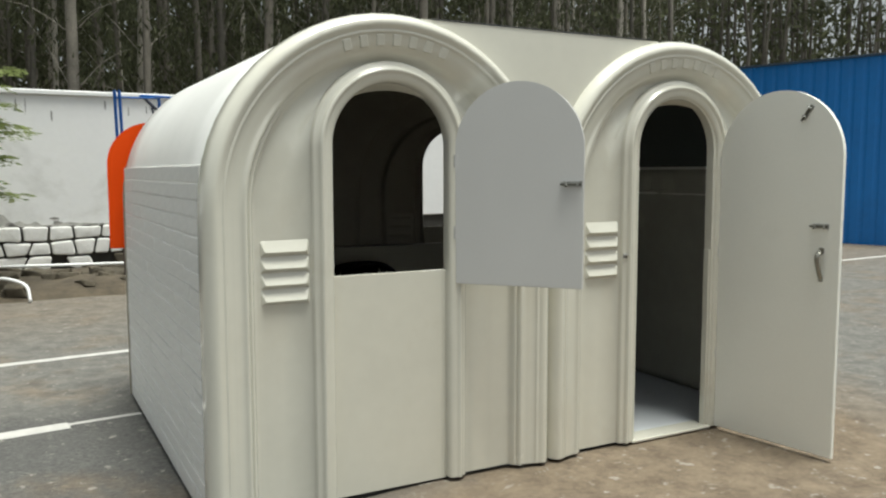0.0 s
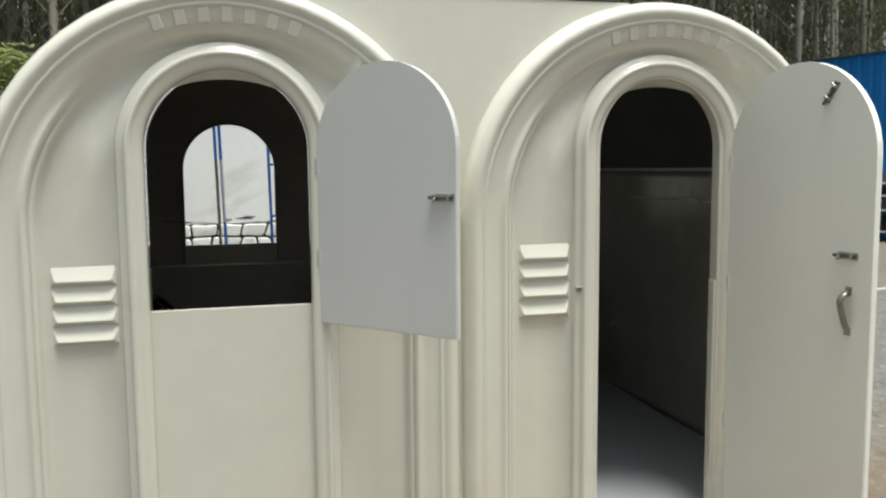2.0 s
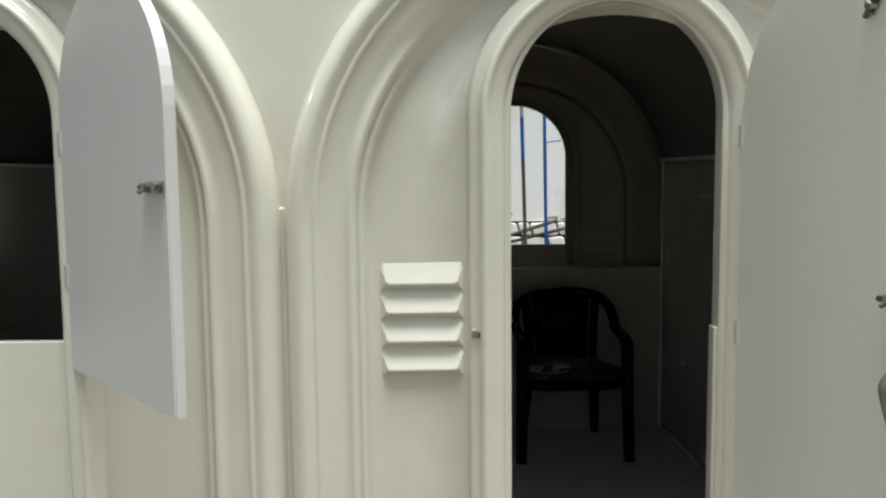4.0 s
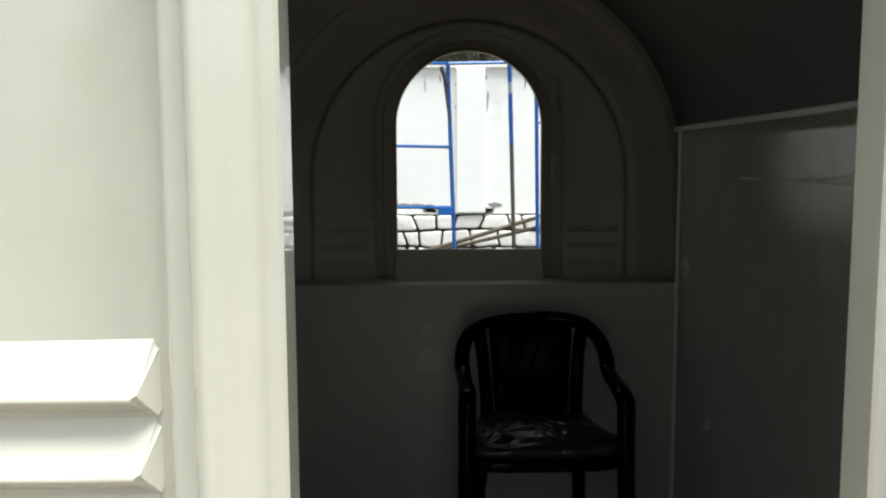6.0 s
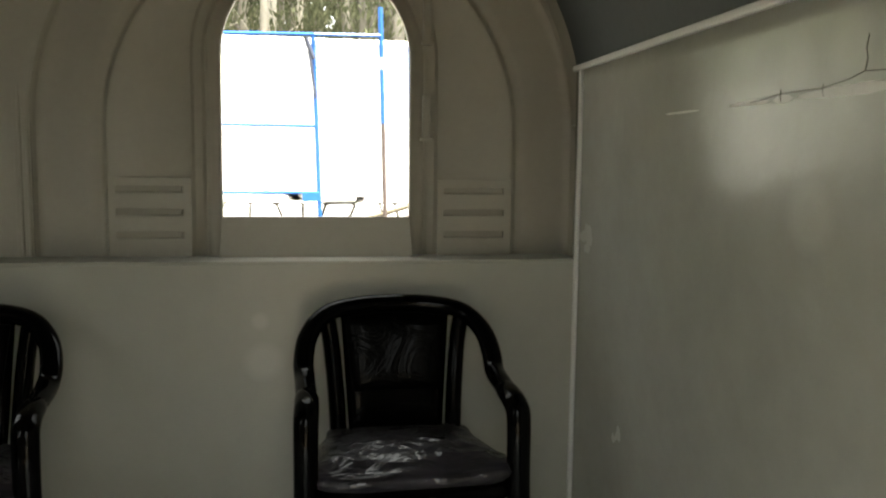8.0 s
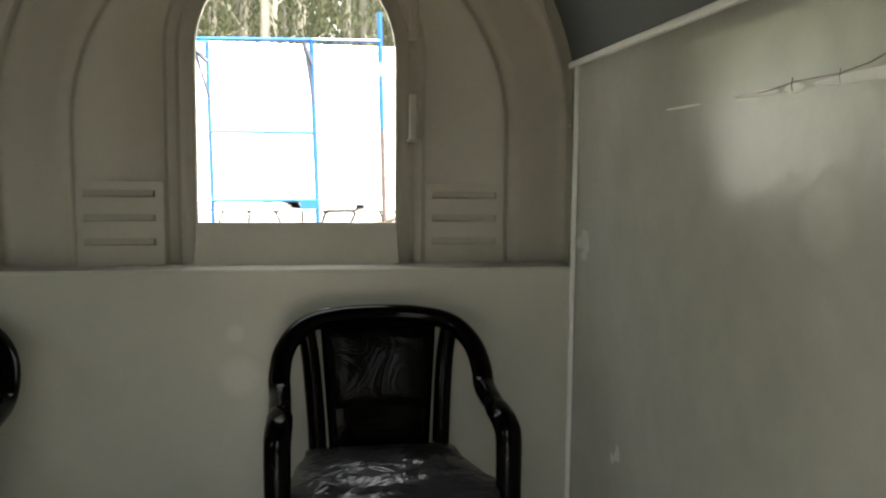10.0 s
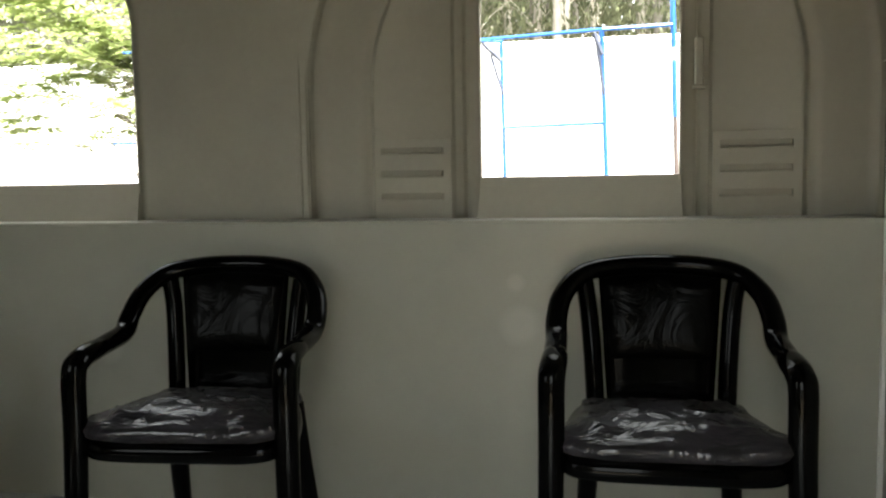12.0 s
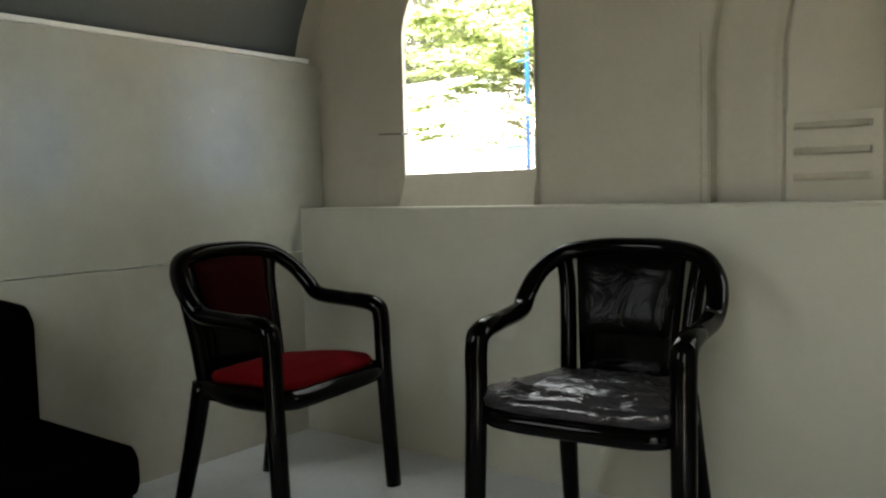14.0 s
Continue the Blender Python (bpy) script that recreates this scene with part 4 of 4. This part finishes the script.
pole("pipe", [(-6, 9.4, 0.36), (-3, 9.5, 0.35), (-0.6, 9.5, 0.31), (1.0, 9.6, 0.27)], 0.022, PLASTER, "pale plastic pipe lying along the rubble", "pipe")
pole("pipe", [(-2.1, 8.6, 0.26), (-1.75, 8.3, 0.30), (-1.5, 8.1, 0.22), (-1.45, 8.0, 0.02)], 0.022, PLASTER, "bent pale pipe end in the rubble", "pipe")
pole("wooden_pole", [(0.95, 10.0, 0.22), (2.1, 10.25, 0.52), (3.3, 10.5, 0.86)], 0.03, RUBBLE, "grey wooden pole leaning on the rubble", "pole")
pole("wooden_pole", [(0.8, 10.3, 0.18), (2.2, 10.4, 0.46), (3.6, 10.6, 0.76)], 0.026, RUBBLE, "grey wooden pole leaning on the rubble", "pole")

# ---- blue steel rack behind the cabin ----
rack = holder("steel_rack", Matrix.Translation((0, 9.2, 0)), "open blue painted steel rack frame standing in the yard", "rack")


BARESTEEL = worn("bare_brown_steel", (0.085, 0.062, 0.055), 0.6, 0.3, 6, 60, 0.2, 0.001)
BRACESTEEL = worn("dull_bluish_grey_steel", (0.035, 0.040, 0.065), 0.6, 0.2, 6, 60, 0.1, 0.001)
PALESTEEL = worn("pale_bluish_steel", (0.30, 0.32, 0.38), 0.5, 0.2, 6, 60, 0.1, 0.001)
REAR_Y = 1.255        # the post at the far corner stands behind the others


def bar(a, b, w=0.022, name="bar", material=None):
    a, b = Vector(a), Vector(b)
    bm = tube([a, b], w * 1.25, w * 1.25, 4, (0, 1, 0) if abs((b - a).normalized().y) < 0.9 else (0, 0, 1))
    return part(name, bm, material or BLUEPAINT, rack)


def post(x, y, lean, top, w, bands=()):
    """An upright; bands name the stretches (from, to, material) where the blue paint is gone."""
    at = lambda z: (x + lean * (1 - z / top), y, z)
    z = 0.0
    for z0, z1, m in tuple(bands) + ((top, top, None),):
        if z0 > z:
            bar(at(z), at(z0), w, "post")
        if z1 > z0:
            bar(at(z0), at(z1), w * 0.96, "post", m)
        z = z1


post(-0.215, 0, 0.07, 2.86, 0.018, ((0.0, 1.86, BARESTEEL),))
post(-0.150, 0, 0.085, 2.86, 0.018, ((0.95, 1.86, PALESTEEL),))
post(0.600, REAR_Y, 0.055, 2.90, 0.019)
post(1.850, 0, 0.090, 2.76, 0.020)
post(2.585, 0, 0.085, 3.06, 0.021, ((0.0, 1.79, BARESTEEL), (2.38, 2.52, PALESTEEL)))
post(2.915, 0, 0.04, 2.72, 0.019)
post(-3.70, 0, 0.0, 3.4, 0.026)
for a, b, w in (((1.86, -0.02, 2.74), (2.585, -0.02, 2.75), 0.015), ((1.86, -0.02, 2.74), (0.31, REAR_Y - 0.02, 2.90), 0.015), ((-0.20, -0.02, 2.75), (0.60, REAR_Y - 0.02, 2.87), 0.013),
                ((1.885, -0.02, 1.745), (0.63, REAR_Y - 0.02, 1.80), 0.015), ((1.91, -0.02, 1.012), (0.64, REAR_Y - 0.02, 0.957), 0.016)):
    bar(a, b, w)
bar((2.92, 0, 2.03), (3.15, 0, 2.06), 0.011, "peg")
for z, reach in ((1.67, 0.34), (2.17, 0.28), (2.76, 0.16)):
    bar((-3.70, 0, z), (-3.70 - reach, 0, z), 0.012, "peg")
for x, y, z, run in ((0.605, REAR_Y, 2.83, 0.235), (1.855, 0.0, 2.67, 0.085)):
    bar((x - run, y - 0.05, z + 0.03), (x, y - 0.035, z - 0.20), 0.021, "brace_foot", BRACESTEEL)
    bar((x - run * 0.55, y - 0.05, z - 0.12), (x + 0.02, y - 0.03, z - 0.62), 0.014, "brace", BRACESTEEL)
part("plate", box((1.725, -0.045, 0.915), (1.920, -0.015, 1.018), 0.004), BLUEPAINT, rack)

# ---- blue shed ----
shed_dir = Vector((0.26, -0.966, 0)).normalized()
shed = holder("blue_shed", Matrix.Translation((13.85, 14.8, 0)) @ Matrix.Rotation(math.atan2(shed_dir.y, shed_dir.x), 4, "Z"), "blue corrugated sheet-metal shed with low roof", "shed")
cm = bmesh.new()
prev = None
for i in range(0, 420):
    x = i * 0.05
    y = 0.006 * (1 if (i // 2) % 3 == 0 else -1)
    cur = (cm.verts.new((x, y, 0.0)), cm.verts.new((x, y, 4.26)))
    if prev:
        cm.faces.new((prev[0], cur[0], cur[1], prev[1]))
    prev = cur
part("front_sheet", cm, BLUESHED, shed)
part("wall", box((0.0, 0.03, 0.0), (21, 8, 4.22)), BLUESHED, shed)
rf = bmesh.new()
for v4 in (((-0.1, -0.04, 4.27), (21.1, -0.04, 4.27), (21.1, 4, 4.5), (-0.1, 4, 4.5)), ((-0.1, 4, 4.5), (21.1, 4, 4.5), (21.1, 8.2, 4.27), (-0.1, 8.2, 4.27))):
    rf.faces.new([rf.verts.new(p) for p in v4])
part("roof", rf, worn("grey_roof_sheet", (0.07, 0.08, 0.09), 0.8), shed)
part("eave_strip", box((-0.1, -0.06, 4.23), (21.1, -0.03, 4.285), 0.005), worn("dark_blue_eave", (0.03, 0.06, 0.10), 0.6), shed)


# goods standing in front of the shed
shelf = holder("shelf_rack", shed.matrix_basis @ Matrix.Translation((1.6, -0.62, 0)), "pale metal shelf rack half full of dark goods by the shed", "shelf")
for x in (0.0, 1.55, 3.1):
    for y in (0.0, 0.5):
        part("post", box((x - 0.025, y - 0.02, 0.0), (x + 0.025, y + 0.02, 1.62), 0.004), TRIM, shelf)
for z in (0.22, 0.70, 1.02, 1.30):
    part("shelf_board", box((-0.03, -0.03, z - 0.02), (3.13, 0.53, z + 0.02), 0.004), TRIM, shelf)
goods = worn("dark_dusty_cardboard", (0.05, 0.05, 0.055), 0.8, 0.3, 6, 40, 0.3, 0.003)
goods_pale = worn("grey_wrapped_goods", (0.22, 0.22, 0.24), 0.6, 0.3, 6, 40, 0.3, 0.003)
for z, top in ((0.24, 0.40), (0.72, 0.24), (1.04, 0.20), (1.32, 0.28)):
    x = 0.06
    while x < 2.8:
        w = rng.uniform(0.18, 0.42)
        if rng.random() < 0.85:
            b = part("storage_box", box((0, 0, 0), (w, rng.uniform(0.3, 0.44), top * rng.uniform(0.6, 1.0)), 0.012), rng.choice((goods, goods, goods_pale)))
            b.matrix_basis = shelf.matrix_basis @ Matrix.Translation((x, 0.02, z))
            tagged(b, "dark dusty carton standing on a metal shelf", "box", "cartons on the shelf rack")
        x += w + rng.uniform(0.02, 0.1)
lilac = worn("pale_lilac_sackcloth", (0.5, 0.46, 0.55), 0.8, 0.25, 8, 60, 0.5, 0.01)
for k, (x, z, s) in enumerate(((5.05, 0.17, 0.36), (5.37, 0.16, 0.34), (5.15, 0.47, 0.33), (5.25, 0.74, 0.26))):
    bm = bmesh.new()
    bmesh.ops.create_icosphere(bm, subdivisions=3, radius=1.0)
    for v in bm.verts:
        n_ = noise.noise(v.co * 1.8 + Vector((k * 4.0, 0, 0))) * 0.22 + noise.noise(v.co * 5 + Vector((k, 2, 0))) * 0.08
        v.co = Vector((v.co.x * s * 0.62, v.co.y * s * 0.6, max(-0.9, v.co.z) * s * 0.52)) * (1 + n_)
    sack = part("sack", bm, lilac, smooth=True)
    sack.matrix_basis = shed.matrix_basis @ Matrix.Translation((x, -0.35, z))
    tagged(sack, "pale lilac stuffed sack piled against the blue shed", "sack", "sacks by the shed")


# ---- trees ----
def leaf_quad(bm, p, d, up, length, width):
    """A pointed leaf from p along d."""
    s = d.cross(up).normalized() * width
    q = p + d * length
    c = p + d * length * 0.45
    bm.faces.new([bm.verts.new(v) for v in (p, c + s, q, c - s)])


def leafy_tree(x, y, seed):
    r = random.Random(seed)
    t = holder("tree", Matrix.Translation((x, y, 0)), "small tree with layered yellow-green feathery leaves", "tree")
    tb = bmesh.new()
    top = Vector((0.25, 0.1, 3.3))
    add_tube(tb, smooth_path([(0, 0, -0.1), (0.04, 0.02, 1.0), (0.02, 0.05, 2.0), top], 6), 0.05, seg=8, taper=lambda k: 1 - 0.7 * k)
    cb = bmesh.new()

    def bare(p):
        """Where the crown has thinned out: below on the side of the rack, and one gap on the other side."""
        low = 1.72 + 0.80 * max(0.0, p.x + 1.15)
        return (-2.6 < p.x < 0.7 and p.z < low) or ((p.x + 1.75) / 0.75) ** 2 + ((p.z - 2.42) / 0.27) ** 2 < 1

    for k in range(92):
        z = r.uniform(1.25, 3.35)
        a = r.uniform(0, 2 * math.pi)
        reach = r.uniform(1.0, 2.6) * (1.0 if z < 2.9 else 0.8)
        if z < 1.9 and math.sin(a) > 0.2:
            continue
        d = Vector((math.cos(a), math.sin(a), 0))
        base = Vector((0.03, 0.03, max(0.7, z - 0.35)))
        tip = d * reach + Vector((0, 0, z + r.uniform(-0.25, 0.3)))
        line = smooth_path([base, (base + tip) / 2 + Vector((0, 0, 0.22)), tip], 6)
        add_tube(tb, line, 0.006, seg=5, taper=lambda q: 1 - 0.75 * q)
        for i, p in enumerate(line[3:]):
            for side in (-1, 1):
                for _ in range(2):
                    if bare(p + Vector((0, 0, r.uniform(-0.12, 0.12)))):
                        continue
                    sd = (d.cross(Vector((0, 0, 1))) * side + d * r.uniform(-0.2, 0.9) + Vector((0, 0, r.uniform(-0.25, 0.15)))).normalized()
                    ln = r.uniform(0.22, 0.5)
                    for q in range(7):
                        pp = p + sd * ln * (q + 1) / 7 + Vector((0, 0, -0.05 * (q / 6) ** 2))
                        for s2 in (-1, 1):
                            ld = (sd.cross(Vector((0, 0, 1))) * s2 + sd * 0.5 + Vector((0, 0, r.uniform(-0.3, 0.1)))).normalized()
                            leaf_quad(cb, pp, ld, Vector((r.uniform(-0.5, 0.5), r.uniform(-0.5, 0.5), 1)).normalized(), r.uniform(0.06, 0.12), r.uniform(0.018, 0.032))
    part("trunk", tb, DARKBARK, t, smooth=True)
    part("crown", cb, GREEN, t)
    return t


leafy_tree(-3.55, 9.1, 3)


def gum_tree(seed):
    """A tall slender forest tree: pale trunk, few limbs, hanging narrow leaves."""
    r = random.Random(seed)
    h = r.uniform(13, 18)
    lean = Vector((r.uniform(-0.6, 0.6), r.uniform(-0.6, 0.6), 0))
    tb, cb = bmesh.new(), bmesh.new()
    line = smooth_path([(0, 0, -0.2), lean * 0.3 + Vector((0, 0, h * 0.35)), lean * 0.5 + Vector((r.uniform(-.2, .2), 0, h * 0.7)), lean + Vector((0, 0, h))], 5)
    add_tube(tb, line, r.uniform(0.05, 0.13), seg=8, taper=lambda k: 1 - 0.75 * k)
    for k in range(26):
        z = r.uniform(2.6, h)
        i = min(len(line) - 1, int(z / h * (len(line) - 1)))
        base = line[i]
        a = r.uniform(0, 2 * math.pi)
        tip = base + Vector((math.cos(a), math.sin(a), 0)) * r.uniform(0.5, 1.6) + Vector((0, 0, r.uniform(0.3, 1.7)))
        twig = smooth_path([base, (base + tip) / 2 + Vector((0, 0, 0.15)), tip], 3)
        add_tube(tb, twig, 0.014, seg=4, taper=lambda q: 1 - 0.8 * q)
        for _ in range(80):
            p = twig[r.randrange(2, len(twig))] + Vector((r.gauss(0, 0.28), r.gauss(0, 0.28), r.gauss(0, 0.26)))
            dd = Vector((r.uniform(-0.7, 0.7), r.uniform(-0.7, 0.7), -1)).normalized()
            leaf_quad(cb, p, dd, Vector((r.uniform(-1, 1), r.uniform(-1, 1), 0.1)).normalized(), r.uniform(0.10, 0.24), r.uniform(0.015, 0.035))
    t = holder("forest_tree", None, "tall slender tree with pale trunk and dark hanging leaves", "tree", "trees behind the wall")
    part("trunk", tb, BARK, t, smooth=True)
    part("crown", cb, EUCA, t)
    return t


rt = random.Random(11)
protos = [gum_tree(40 + k) for k in range(5)]
spots = []
for row in range(9):
    y = 14.0 + row * 1.9
    half = 12 + row * 1.6
    n = int(half * 2 / (1.35 + 0.1 * row))
    for i in range(n):
        spots.append((2.0 + -half + 2 * half * (i + rt.uniform(-0.45, 0.45)) / n * 1.0 + 3.0, y + rt.uniform(-0.8, 0.8)))
spots = [(x, y) for x, y in spots if not (x > 12.5 and y < 16.2)]
for i, (x, y) in enumerate(spots):
    m = Matrix.Translation((x, y, 0)) @ Matrix.Rotation(rt.uniform(0, 6.28), 4, "Z")
    k = i % 5
    if i < 5:
        protos[k].matrix_basis = m
    else:
        copy_thing(protos[k], m)

# far woods: one body of stems and leaves that closes the view
fb, fs = bmesh.new(), bmesh.new()
rw = random.Random(21)
for k in range(420):
    x, y = rw.uniform(-42, 62), rw.uniform(32, 46)
    w = rw.uniform(0.07, 0.2)
    add_tube(fs, [Vector((x, y, 0)), Vector((x + rw.uniform(-.5, .5), y, 9)), Vector((x + rw.uniform(-1, 1), y, 17))], w, seg=5, taper=lambda q: 1 - 0.6 * q)
quads, faces = [], []
for k in range(90000):
    p = Vector((rw.uniform(-42, 62), rw.uniform(32, 46), rw.uniform(0, 1) * 21))
    if p.x > 9 and p.z > 5 and rw.random() < 0.35:
        continue
    d = Vector((rw.uniform(-1, 1), rw.uniform(-0.6, 0.6), rw.uniform(-1.2, 0.2))).normalized()
    s = d.cross(Vector((0, 1, 0))).normalized() * rw.uniform(0.06, 0.16)
    l_ = rw.uniform(0.35, 1.0)
    b0 = len(quads)
    quads += [p, p + d * l_ * 0.5 + s, p + d * l_, p + d * l_ * 0.5 - s]
    faces.append((b0, b0 + 1, b0 + 2, b0 + 3))
woods = holder("far_woods", None, "dense far wood of slender trunks and dark leaves", "woods", kind="stuff")
part("stems", fs, BARK, woods)
wm = bpy.data.meshes.new("leaves")
wm.from_pydata([tuple(q) for q in quads], [], faces)
wm.materials.append(EUCA)
wl = new("leaves", wm)
wl.parent = woods

# ---- pressed bricks of the side wall ----
brick_shapes = []
for k in range(4):
    bm = box((-0.003, -0.5, -0.5), (0.003, 0.5, 0.5))
    for v in bm.verts:
        if v.co.x < 0:
            v.co.y *= 0.965
            v.co.z *= 0.90
        v.co.z += 0.06 * noise.noise(Vector((k * 5.0, v.co.y * 2, v.co.z)))
    brick_shapes.append(mesh_of("brick", bm, SIDE))
rb = random.Random(9)
ROW_H = 0.082
for row in range(20):
    z = 0.06 + ROW_H * row
    y = 0.09 - (0.13 if row % 2 else 0.0)
    while y < BACK - 0.06:
        w = rb.uniform(0.22, 0.29)
        y0, y1 = max(y, 0.085), min(y + w, BACK - 0.05)
        y += w + 0.003
        if y1 - y0 < 0.05:
            continue
        s = new("brick", rb.choice(brick_shapes))
        s.matrix_basis = Matrix.Translation((-0.900, (y0 + y1) / 2, z + ROW_H / 2 + rb.uniform(-0.003, 0.003))) @ Matrix.Diagonal((rb.uniform(1.3, 2.4) * (1.0 if row < 14 else max(0.15, 1 - 0.25 * (row - 13))), y1 - y0, ROW_H - 0.007, 1))
        s.parent = wall_left
